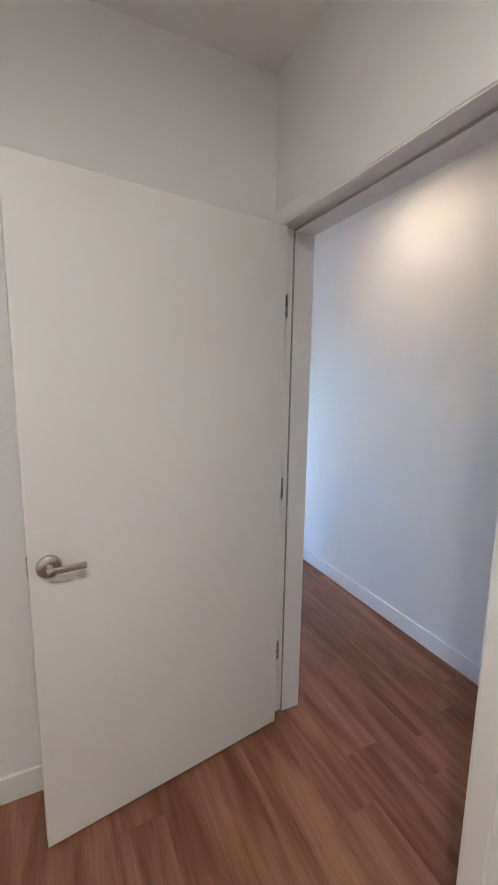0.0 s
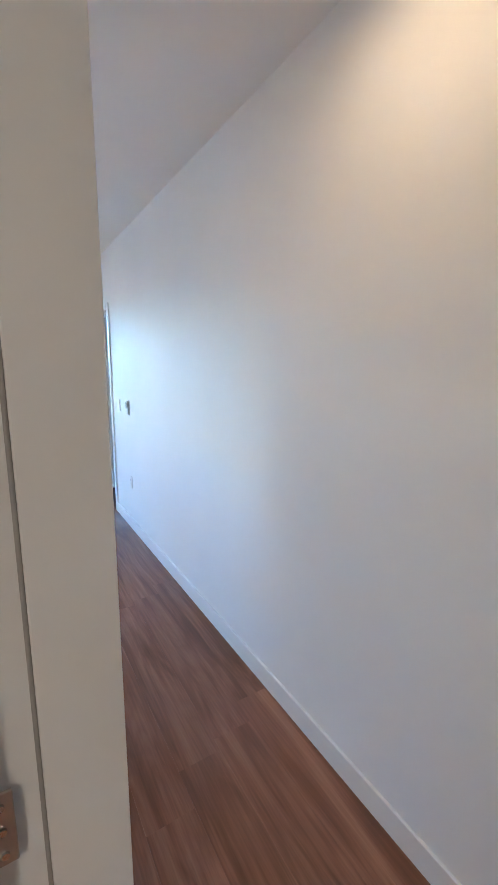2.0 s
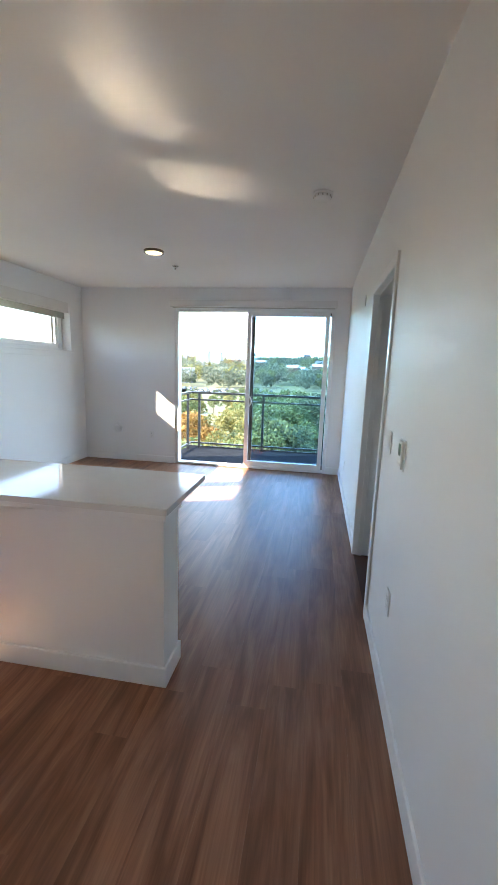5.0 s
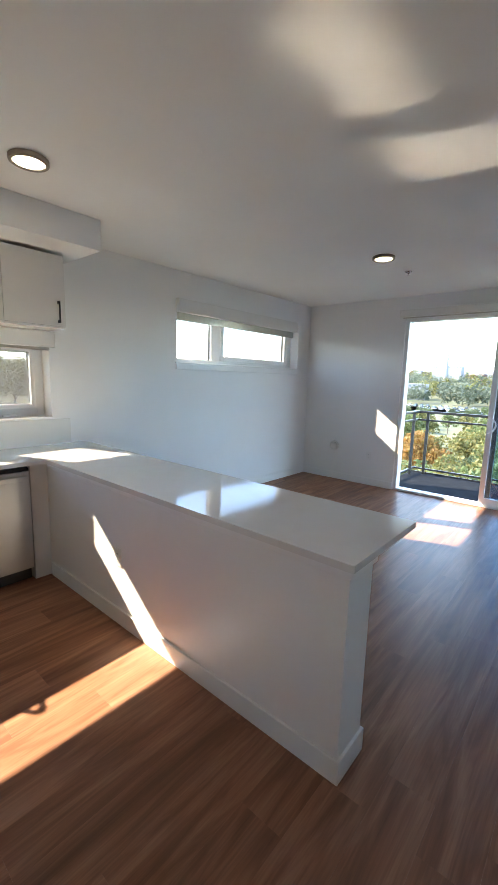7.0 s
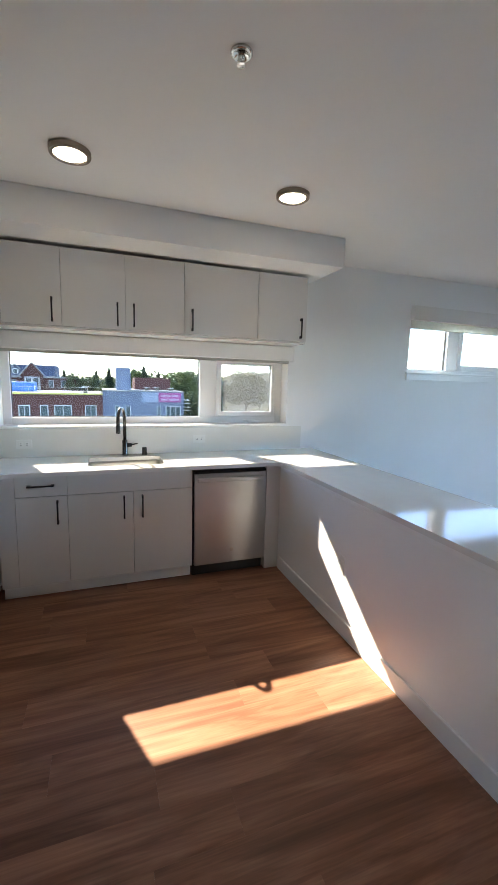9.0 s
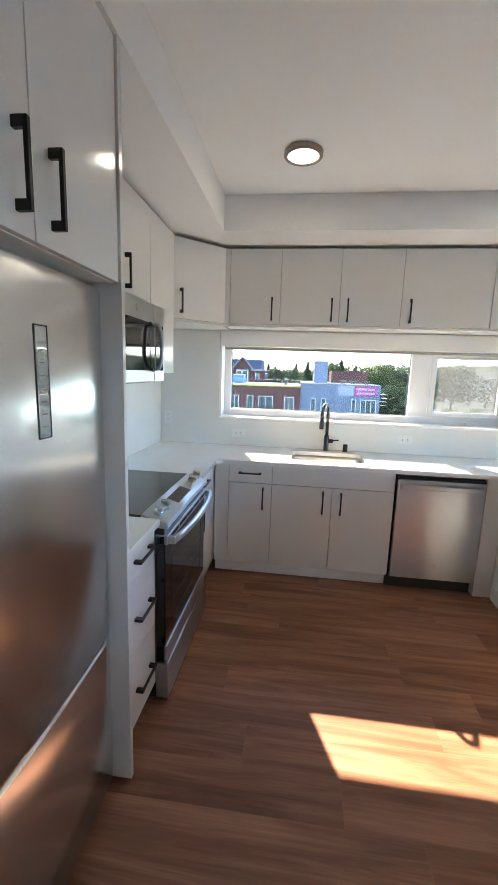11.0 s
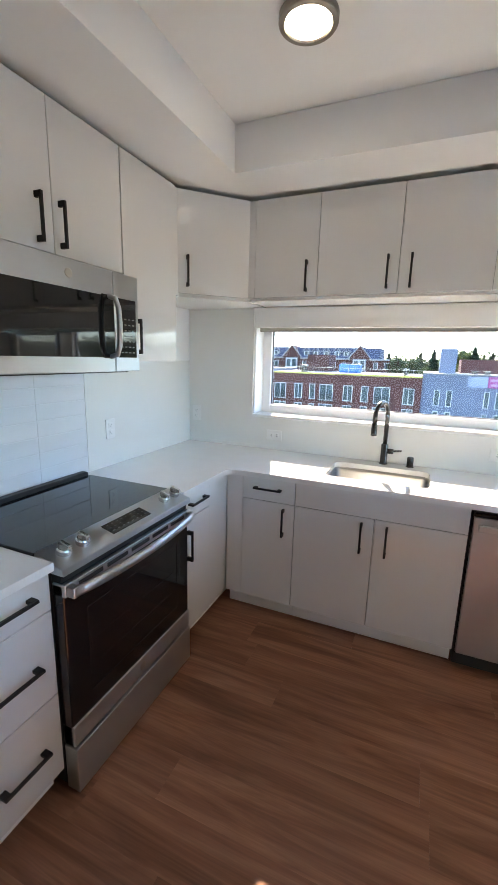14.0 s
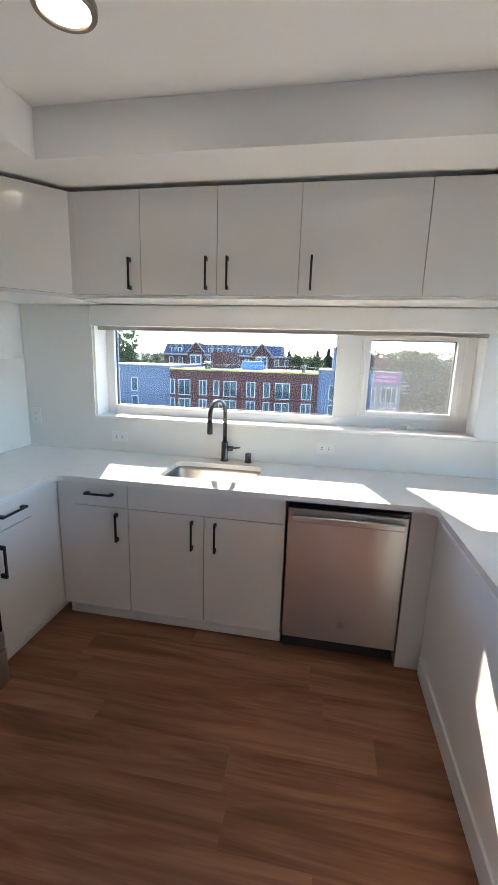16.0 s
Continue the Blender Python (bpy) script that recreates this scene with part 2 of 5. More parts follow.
def sweep(points, r, bm=None, n=14):
    """A round pipe through points."""
    bm = bm or bmesh.new()
    pts = [Vector(p) for p in points]
    rings, up = [], Vector((0.13, 0.97, 0.2)).normalized()
    for i, p in enumerate(pts):
        d = (pts[min(i + 1, len(pts) - 1)] - pts[max(i - 1, 0)]).normalized()
        s = d.cross(up).normalized()
        u = s.cross(d)
        rings.append([bm.verts.new(p + r * (math.cos(2 * math.pi * k / n) * s + math.sin(2 * math.pi * k / n) * u)) for k in range(n)])
    for a, b in zip(rings, rings[1:]):
        for k in range(n):
            bm.faces.new((a[k], a[(k + 1) % n], b[(k + 1) % n], b[k]))
    bm.faces.new(list(reversed(rings[0])))
    bm.faces.new(rings[-1])
    bmesh.ops.recalc_face_normals(bm, faces=bm.faces)
    return bm


def prism(outline, z0, z1, bm=None, bevel=0.0):
    """A slab with the given outline in plan."""
    bm = bm or bmesh.new()
    low = [bm.verts.new((x, y, z0)) for x, y in outline]
    high = [bm.verts.new((x, y, z1)) for x, y in outline]
    k = len(low)
    faces = [bm.faces.new(list(reversed(low))), bm.faces.new(high)]
    faces += [bm.faces.new((low[i], low[(i + 1) % k], high[(i + 1) % k], high[i])) for i in range(k)]
    bmesh.ops.recalc_face_normals(bm, faces=faces)
    if bevel:
        bmesh.ops.bevel(bm, geom=list({e for f in faces[:2] for e in f.edges}), offset=bevel, segments=2, affect="EDGES", profile=0.5)
    return bm


def wall(name, bm, label, mat=None):
    return tagged(part(name, bm, mat or WALL), label, "wall", kind="structure")


# ---- the setting ----
H = 2.70             # ceiling
WX, NY = -4.13, 7.485  # window wall and balcony wall, room side
SY = 0.335           # kitchen's back wall, room side
XO = WX - 0.24       # outside of the window wall

floor = tagged(part("floor", box(WX - 0.1, 0.1, -3.3, NY + 0.1, -0.2, -0.007), SUBFLOOR), "reddish brown wood-look vinyl plank floor", "floor", kind="structure")
ceiling = tagged(part("ceiling", box(XO, 0.14, -3.3, NY + 0.2, H, H + 0.2), CEIL), "flat white painted ceiling", "ceiling", kind="structure")

# hall wall with a doorway
D2A, D2B, DH = 3.85, 4.74, 2.135
bm = box(0, 0.13, -3.3, D2A - 0.02, -0.2, H)
box(0, 0.13, D2B + 0.02, NY + 0.2, -0.2, H, bm=bm)
box(0, 0.13, D2A - 0.02, D2B + 0.02, DH + 0.02, H, bm=bm)
wall("wall_east", bm, "plain white painted wall of the hall")
# balcony wall with the sliding door's opening
SA, SB, SH = -2.59, -0.20, 2.42
bm = box(XO, SA, NY, NY + 0.2, -0.2, H)
box(SB, 0, NY, NY + 0.2, -0.2, H, bm=bm)
box(SA, SB, NY, NY + 0.2, SH, H, bm=bm)
box(SA, SB, NY, NY + 0.2, -0.2, -0.01, bm=bm)
wall("wall_north", bm, "white painted wall around the balcony door")
# window wall: kitchen window and high living room window
K0, K1, KZ0, KZ1 = 0.885, 3.335, 1.16, 1.835
L0, L1, LZ0, LZ1 = 4.75, 7.165, 1.71, 2.34
bm = box(XO, WX, SY - 0.5, K0, -0.2, H)
box(XO, WX, K0, K1, -0.2, KZ0, bm=bm)
box(XO, WX, K0, K1, KZ1, H, bm=bm)
box(XO, WX, K1, L0, -0.2, H, bm=bm)
box(XO, WX, L0, L1, -0.2, LZ0, bm=bm)
box(XO, WX, L0, L1, LZ1, H, bm=bm)
box(XO, WX, L1, NY, -0.2, H, bm=bm)
wall("wall_west", bm, "white painted outer wall with two windows")
# back wall of the kitchen, shared with the small room
wall("wall_south", box(WX, -1.07, -0.08, SY, -0.2, H), "white painted wall behind the kitchen units")
# hall side wall with the doorway of the small room; it ends beside the refrigerator
DA, DB = -1.096, -0.139
HX0, HX1 = -1.07, -0.94
bm = box(HX0, HX1, DB + 0.02, 1.11, -0.2, H)
box(HX0, HX1, -3.3, DA - 0.02, -0.2, H, bm=bm)
box(HX0, HX1, DA - 0.02, DB + 0.02, DH + 0.02, H, bm=bm)
wall("wall_hall", bm, "white painted wall with a doorway")
# the small room and the hall's end
wall("wall_room_west", box(-3.3, -3.2, -3.3, -0.08, -0.2, H), "plain white wall of the small room")
wall("wall_end", box(-3.3, 0, -3.4, -3.3, -0.2, H), "plain white end wall")
# room behind the hall doorway
bm = box(1.9, 2.0, 2.6, 6.2, -0.2, H)
box(0.13, 2.0, 2.5, 2.6, -0.2, H, bm=bm)
box(0.13, 2.0, 6.2, 6.3, -0.2, H, bm=bm)
wall("wall_side_room", bm, "plain white walls of the side room")
tagged(part("floor_side_room", box(0.1, 2.0, 2.5, 6.3, -0.2, -0.002), SUBFLOOR), "dark floor of the side room", "floor", kind="structure")
tagged(part("ceiling_side_room", box(0.13, 2.0, 2.5, 6.3, H, H + 0.1), CEIL), "white ceiling of the side room", "ceiling", kind="structure")

# soffit above the kitchen units
SO = 2.48
bm = prism([(WX, SY), (-1.07, SY), (-1.07, 1.005), (-3.48, 1.005), (-3.48, 3.485), (WX, 3.485)], SO, H - 0.001)
tagged(part("soffit", bm, WALL), "white boxed soffit above the kitchen cabinets", "soffit", kind="structure")


def skirting(name, x0, x1, y0, y1, h=0.105):
    tagged(part(name, box(x0, x1, y0, y1, 0, h, 0.003), TRIM), "white painted flat baseboard", "baseboard", kind="structure")


T = 0.013
skirting("baseboard", -T, 0, -3.3, D2A - 0.06)
skirting("baseboard", -T, 0, D2B + 0.06, NY)
skirting("baseboard", SB + 0.005, -T, NY - T, NY)
skirting("baseboard", WX + T, SA - 0.005, NY - T, NY)
skirting("baseboard", WX, WX + T, 3.63, NY)
skirting("baseboard", HX1, HX1 + T, DB + 0.07, 1.11 + T)
skirting("baseboard", HX0 - 0.002, HX1, 1.11, 1.11 + T)
skirting("baseboard", HX1, HX1 + T, -3.3, DA - 0.07)
skirting("baseboard", -3.2, HX0 - 0.02, -0.08 - T, -0.08)
skirting("baseboard", HX0 - T, HX0, -3.3, DA - 0.07)


def lining(name, wx0, wx1, y0, y1, top, stop, sides, broad=0.035):
    """Door frame through a wall along y: jambs, head, stops and casings on both sides."""
    fr = thing(name, ((wx0 + wx1) / 2, (y0 + y1) / 2, 0), "white painted door frame", "door frame", kind="structure")
    a, b = wx0 - 0.012, wx1 + 0.012
    part("jamb", box(a, b, y0 - 0.019, y0, 0, top, 0.002), TRIM, fr)
    part("jamb", box(a, b, y1, y1 + 0.019, 0, top, 0.002), TRIM, fr)
    part("head", box(a, b, y0 - 0.019, y1 + 0.019, top, top + 0.019, 0.002), TRIM, fr)
    s0, s1 = stop, stop + broad
    part("stop", box(s0, s1, y0, y0 + 0.011, 0, top - 0.011, 0.002), TRIM, fr)
    part("stop", box(s0, s1, y1 - 0.011, y1, 0, top - 0.011, 0.002), TRIM, fr)
    part("stop", box(s0, s1, y0, y1, top - 0.011, top, 0.002), TRIM, fr)
    for x0, x1 in sides:
        part("casing", box(x0, x1, y0 - 0.062, y0 - 0.005, 0, top + 0.005, 0.003), TRIM, fr)
        part("casing", box(x0, x1, y1 + 0.005, y1 + 0.062, 0, top + 0.005, 0.003), TRIM, fr)
        part("casing", box(x0, x1, y0 - 0.062, y1 + 0.062, top + 0.005, top + 0.062, 0.003), TRIM, fr)
    return fr


df1 = lining("door_frame_1", HX0, HX1, DA, DB, DH, HX0 + 0.055, [(HX1, HX1 + 0.015), (HX0 - 0.015, HX0)], 0.0895)
lining("door_frame_2", 0.0, 0.13, D2A, D2B, DH, 0.03, [(-0.015, 0.0), (0.13, 0.145)])


for nm, sb in (("seal", box(HX0 + 0.050, HX0 + 0.055, DA + 0.001, DB - 0.001, DH - 0.009, DH - 0.0005, 0.002)),
               ("seal", box(HX0 + 0.050, HX0 + 0.055, DB - 0.009, DB - 0.0005, 0.002, DH - 0.01, 0.002)),
               ("seal", box(HX0 + 0.050, HX0 + 0.055, DA + 0.0005, DA + 0.009, 0.002, DH - 0.01, 0.002))):
    part(nm, sb, SEAL, df1, "grey rubber seal")


# ---- doors ----
def hinge(parent, x, y, z):
    h = part("hinge", box(x - 0.018, x + 0.018, y - 0.002, y + 0.002, z - 0.045, z + 0.045, 0.0015), NICKEL, parent, "satin nickel hinge")
    part("barrel", tube((x - 0.02, y, z - 0.045), (x - 0.02, y, z + 0.045), 0.006, n=12), NICKEL, h)
    for k in (-0.03, 0.0, 0.03):
        part("screw", tube((x + 0.006, y - 0.0025, z + k), (x + 0.006, y - 0.0055, z + k), 0.004, n=10), CHROME, h)


def lever(parent, x, y, z, side, toward):
    """Lever handle on a leaf that lies along x; side: which face, toward: way of the lever."""
    rose = part("rose", lathe([(0.036, 0.0), (0.036, side * 0.006), (0.031, side * 0.011), (0.012, side * 0.013)], (x, y, z), 28, "Y"), NICKEL, parent, "round satin nickel rose", True)
    part("neck", tube((x, y + side * 0.01, z), (x, y + side * 0.055, z), 0.010), NICKEL, rose, smooth=True)
    bm = box(min(x - toward * 0.012, x + toward * 0.10), max(x - toward * 0.012, x + toward * 0.10), y + side * 0.046 - 0.006, y + side * 0.046 + 0.006, z - 0.010, z + 0.010, 0.005, segments=3)
    part("lever", bm, NICKEL, rose, smooth=True)


def door_leaf(name, at, width, turn, label):
    """A flush leaf, hinge edge at its origin, reaching along -x, turned about z."""
    d = thing(name, (0, 0, 0), label, "door", kind="structure")
    part("leaf", box(-width, 0, -0.022, 0.022, 0.01, 2.122, 0.002), DOORP, d)
    lever(d, -width + 0.055, -0.022, 0.985, -1, 1)
    lever(d, -width + 0.055, 0.022, 0.985, 1, 1)
    part("latch", box(-width - 0.003, -width, -0.012, 0.012, 0.955, 1.015, 0.001), NICKEL, d)
    d.matrix_world = pose(*at, 0, 0, turn)
    return d


door_leaf("door_1", (-1.082, -0.172, 0), 0.935, 8.0, "open flush white door with satin nickel lever handle")
fh = thing("door_hinges", (-1.07, -0.15, 0), "satin nickel butt hinges on the white jamb", "hinge", kind="structure")
for z in (0.33, 1.09, 1.84):
    hinge(fh, -1.062, -0.153, z)
# the hall doorway's leaf stands open inside the side room
d2 = thing("door_2", (0.13, D2B, 0), "flush white door standing open in the side room", "door", kind="structure")
part("leaf", box(0.15, 1.03, D2B - 0.05, D2B - 0.006, 0.01, 2.122, 0.002), DOORP, d2)
lever(d2, 0.97, D2B - 0.05, 0.945, -1, -1)


# ---- windows ----
def frame_ring(x0, x1, y0, y1, z0, z1, w):
    """A rectangular frame lying in a plane across x."""
    bm = box(x0, x1, y0, y0 + w, z0, z1, 0.003)
    box(x0, x1, y1 - w, y1, z0, z1, 0.003, bm)
    box(x0, x1, y0 + w, y1 - w, z0, z0 + w, 0.003, bm)
    box(x0, x1, y0 + w, y1 - w, z1 - w, z1, 0.003, bm)
    return bm


def pane(name, bm, mat, parent):
    g = part(name, bm, mat, parent)
    g.visible_shadow = False
    return g


def window(name, y0, y1, z0, z1, m0, m1, sash_right, label):
    w = thing(name, (WX - 0.15, (y0 + y1) / 2, z0), label, "window", kind="structure")
    xa, xb = WX - 0.215, WX - 0.145
    f = 0.062 if sash_right else 0.045
    part("window_frame", frame_ring(xa, xb, y0, y1, z0, z1, f), VINYL, w)
    part("mullion", box(xa, xb + 0.004, m0, m1, z0 + f, z1 - f, 0.004), VINYL, w)
    for a, b, sash in ((y0 + f, m0, False), (m1, y1 - f, True)):
        s = 0.0
        if sash:
            s = 0.05 if sash_right else 0.06
            if not sash_right:
                part("jamb_liner", box(xa, xb + 0.02, b - 0.075, b, z0 + f, z1 - f, 0.003), VINYL, w)
                b -= 0.075
            part("sash", frame_ring(xa + 0.012, xb + 0.012, a, b, z0 + f, z1 - f, s), VINYL, w)
        part("gasket", frame_ring(xa + 0.026, xa + 0.044, a + s, b - s, z0 + f + s, z1 - f - s, 0.006), DARKSLOT, w)
        pane("pane", box(xa + 0.032, xa + 0.036, a + s, b - s, z0 + f + s, z1 - f - s), GLASS, w)
    return w


kw = window("window_1", K0, K1, KZ0, KZ1, 2.50, 2.66, True, "white vinyl kitchen window with fixed and casement pane")
crank = part("crank_base", box(WX - 0.148, WX - 0.115, 2.98, 3.09, KZ0 + 0.004, KZ0 + 0.026, 0.006), VINYL, kw, "white folding crank")
part("crank_handle", box(WX - 0.13, WX - 0.118, 2.93, 3.05, KZ0 + 0.026, KZ0 + 0.036, 0.004), VINYL, crank)
part("latch", box(WX - 0.143, WX - 0.128, 2.663, 2.68, KZ0 + 0.22, KZ0 + 0.34, 0.005), VINYL, kw)
SCREEN = bpy.data.materials.new("insect_screen")
SCREEN.use_nodes = True
veil = SCREEN.node_tree.nodes.new("ShaderNodeBsdfTransparent")
weave = SCREEN.node_tree.nodes.new("ShaderNodeBsdfTranslucent")
weave.inputs[0].default_value = (0.07, 0.07, 0.07, 1)
part_open = SCREEN.node_tree.nodes.new("ShaderNodeMixShader")
part_open.inputs[0].default_value = 0.25
join(SCREEN, veil.outputs[0], part_open.inputs[1])
join(SCREEN, weave.outputs[0], part_open.inputs[2])
join(SCREEN, part_open.outputs[0], SCREEN.node_tree.nodes["Material Output"].inputs["Surface"])
SCREEN.node_tree.nodes.remove(bsdf(SCREEN))
mesh_frame = part("insect_screen", frame_ring(WX - 0.142, WX - 0.13, 2.668, K1 - 0.066, KZ0 + 0.066, KZ1 - 0.066, 0.016), VINYL, kw, "fine grey insect screen in a white frame")
pane("mesh", box(WX - 0.137, WX - 0.1365, 2.684, K1 - 0.082, KZ0 + 0.082, KZ1 - 0.082), SCREEN, mesh_frame)
lw = window("window_2", L0, L1, LZ0, LZ1, 5.42, 5.58, False, "high white vinyl window with two panes")
for nm, y0, y1, z in (("sill_1", K0 - 0.012, K1 + 0.012, KZ0), ("sill_2", L0 - 0.025, L1 + 0.025, LZ0)):
    s = thing(nm, (WX, (y0 + y1) / 2, z), "white painted window sill", "window sill", kind="structure")
    part("board", box(WX - 0.145, WX + 0.022, y0, y1, z - 0.018, z + 0.003, 0.004), TRIM, s)
    if nm == "sill_2":
        part("apron", box(WX, WX + 0.014, y0 + 0.01, y1 - 0.01, z - 0.085, z - 0.018, 0.003), TRIM, s)


def blind(at0, at1, z0, z1, across, label, drop=0.025):
    """Rolled-up blind: fascia, end caps and hem bar. across: x face ('x') or y face ('y')."""
    b = thing("roller_blind", ((at0 + at1) / 2 if across == "y" else WX, (at0 + at1) / 2 if across == "x" else NY, z0), label, "blind")
    if across == "x":
        part("fascia", box(WX + 0.001, WX + 0.055, at0, at1, z0, z1, 0.004), BLIND, b)
        part("hem_bar", box(WX - 0.02, WX + 0.0, at0 + 0.02, at1 - 0.02, z0 - drop, z0 + 0.004, 0.004), NICKEL, b)
        for y in (at0 - 0.004, at1):
            part("end_cap", box(WX + 0.001, WX + 0.057, y, y + 0.004, z0 - 0.002, z1 + 0.001, 0.001), PLASTIC, b)
    else:
        part("fascia", box(at0, at1, NY - 0.07, NY - 0.001, z0, z1, 0.004), BLIND, b)
        part("hem_bar", box(at0 + 0.03, at1 - 0.03, NY - 0.035, NY - 0.015, z0 - drop, z0 + 0.004, 0.004), NICKEL, b)
        for x in (at0 - 0.004, at1):
            part("end_cap", box(x, x + 0.004, NY - 0.072, NY - 0.001, z0 - 0.002, z1 + 0.001, 0.001), PLASTIC, b)
    return b


blind(K0 + 0.005, K1 + 0.03, 1.765, 1.895, "x", "white rolled-up blind above the kitchen window")
blind(L0 - 0.005, L1 - 0.12, 2.255, 2.40, "x", "white rolled-up blind on the high window", 0.085)
blind(SA - 0.06, SB + 0.01, 2.42, 2.515, "y", "white rolled-up blind above the balcony door", 0.012)

# ---- sliding balcony door ----
sd = thing("sliding_door", ((SA + SB) / 2, NY + 0.1, 0), "white vinyl sliding balcony door, slid open", "sliding door", kind="structure")


def ring_y(y0, y1, x0, x1, z0, z1, w, wb=None):
    wb = wb or w
    bm = box(x0, x0 + w, y0, y1, z0, z1, 0.003)
    box(x1 - w, x1, y0, y1, z0, z1, 0.003, bm)
    box(x0 + w, x1 - w, y0, y1, z0, z0 + wb, 0.003, bm)
    box(x0 + w, x1 - w, y0, y1, z1 - w, z1, 0.003, bm)
    return bm


part("door_frame", ring_y(NY + 0.012, NY + 0.15, SA + 0.002, SB - 0.002, 0.0, SH - 0.002, 0.05, 0.03), VINYL, sd)
fixed = part("fixed_panel", ring_y(NY + 0.095, NY + 0.14, -1.42, SB + 0.0, 0.03, SH - 0.052, 0.05, 0.08), STILE, sd, "fixed panel, dark outside")
pane("pane", box(-1.37, SB - 0.05, NY + 0.115, NY + 0.12, 0.11, SH - 0.097), TINTED, fixed)
slide = part("sliding_panel", ring_y(NY + 0.03, NY + 0.075, -1.478, -0.272, 0.03, SH - 0.052, 0.06, 0.085), VINYL, sd, "white sliding panel")
pane("pane", box(-1.418, -0.332, NY + 0.05, NY + 0.055, 0.115, SH - 0.112), CLEAR, slide)
part("handle", sweep([(-1.450, NY + 0.032, 0.95), (-1.445, NY + 0.012, 0.955), (-1.410, NY + 0.008, 0.975), (-1.385, NY + 0.006, 1.01), (-1.378, NY + 0.005, 1.05), (-1.385, NY + 0.006, 1.09), (-1.410, NY + 0.008, 1.125), (-1.445, NY + 0.012, 1.145), (-1.450, NY + 0.032, 1.15)], 0.009), VINYL, slide, "white D-shaped pull handle", True)


# ---- cabinets ----
def fbox(face, plane, u0, u1, d0, d1, z0, z1, bevel=0.0, bm=None):
    """A box by a cabinet's front: u along the run, d out of the front's plane."""
    if face == "x":
        return box(plane + d0, plane + d1, u0, u1, z0, z1, bevel, bm)
    return box(u0, u1, plane + d0, plane + d1, z0, z1, bevel, bm)


def pull(face, plane, u, z, length, upright, parent, thick=0.011):
    """A square bar pull on two posts."""
    h, t = length / 2, thick / 2
    bm = bmesh.new()
    if upright:
        fbox(face, plane, u - t, u + t, 0.024, 0.034, z - h, z + h, 0.0015, bm)
        for k in (z - h, z + h - 0.022):
            fbox(face, plane, u - t - 0.0006, u + t + 0.0006, 0.0, 0.027, k, k + 0.022, 0.0015, bm)
    else:
        fbox(face, plane, u - h, u + h, 0.024, 0.034, z - t, z + t, 0.0015, bm)
        for k in (u - h, u + h - 0.022):
            fbox(face, plane, k, k + 0.022, 0.0, 0.027, z - t - 0.0006, z + t + 0.0006, 0.0015, bm)
    return part("handle", bm, BLACK, parent, "matt black bar pull")


def front(name, face, plane, u0, u1, z0, z1, parent, grip=None):
    """A slab door or drawer front. grip: (u, z, upright)."""
    g = 0.0018
    d = part(name, fbox(face, plane, u0 + g, u1 - g, -0.019, 0.0, z0 + g, z1 - g, 0.0015), CAB, parent)
    if grip:
        pull(face, plane, grip[0], grip[1], 0.168, grip[2], d)
    return d


def unit(name, face, plane, u0, u1, z0, z1, depth, label, group, category="cabinet", kick=False):
    at = (plane, (u0 + u1) / 2, 0 if kick else z0) if face == "x" else ((u0 + u1) / 2, plane, 0 if kick else z0)
    c = thing(name, at, label, category, group)
    bm = fbox(face, plane, u0, u1, -depth, -0.021, z0, z1, 0.001)
    part("body", bm, CABIN, c)
    if kick:
        part("toe_kick", fbox(face, plane, u0, u1, -depth + 0.02, -0.065, 0.001, z0 - 0.001), TRIM, c)
    return c


FX, UX = -3.52, -3.785      # lower and upper fronts on the window wall
FY, UYF = 0.965, 0.672       # lower and upper fronts on the back wall
UB, UT = 1.915, 2.455       # upper doors
CT, CB = 0.915, 0.885       # worktop
LZ = 0.105                  # bottom of lower doors
lower, upper = "lower kitchen cabinets", "upper kitchen cabinets"

# lower run under the window
c = unit("base_cabinet", "x", FX, 0.97, 1.40, LZ, CB - 0.001, 0.575, "glossy white base cabinet with drawer and door", lower, kick=True)
part("filler", fbox("x", FX, 0.97, 1.075, -0.019, -0.004, LZ, CB - 0.003, 0.001), CAB, c)
front("drawer_front", "x", FX, 1.075, 1.40, 0.742, CB - 0.003, c, (1.235, 0.82, False))
front("door", "x", FX, 1.075, 1.40, LZ, 0.742, c, (1.335, 0.63, True))
# sink base: open above, for the bowl
c = thing("sink_cabinet", (FX, 1.84, 0), "glossy white sink cabinet with two doors", "cabinet", lower)
bm = fbox("x", FX, 1.402, 1.42, -0.575, -0.021, LZ, CB - 0.001)
fbox("x", FX, 2.26, 2.278, -0.575, -0.021, LZ, CB - 0.001, bm=bm)
fbox("x", FX, 1.42, 2.26, -0.575, -0.021, LZ, LZ + 0.018, bm=bm)
part("body", bm, CABIN, c)
part("toe_kick", fbox("x", FX, 1.402, 2.278, -0.555, -0.065, 0.001, LZ - 0.001), TRIM, c)
front("false_front", "x", FX, 1.40, 2.28, 0.742, CB - 0.003, c)
front("door", "x", FX, 1.40, 1.84, LZ, 0.742, c, (1.775, 0.63, True))
front("door", "x", FX, 1.84, 2.28, LZ, 0.742, c, (1.905, 0.63, True))
# end panel beside the dishwasher
c = thing("end_panel", (FX, 2.95, 0), "white end panel beside the dishwasher", "cabinet panel")
part("panel", box(WX + 0.02, FX, 2.895, 3.018, 0.001, CB - 0.001, 0.0015), CAB, c)

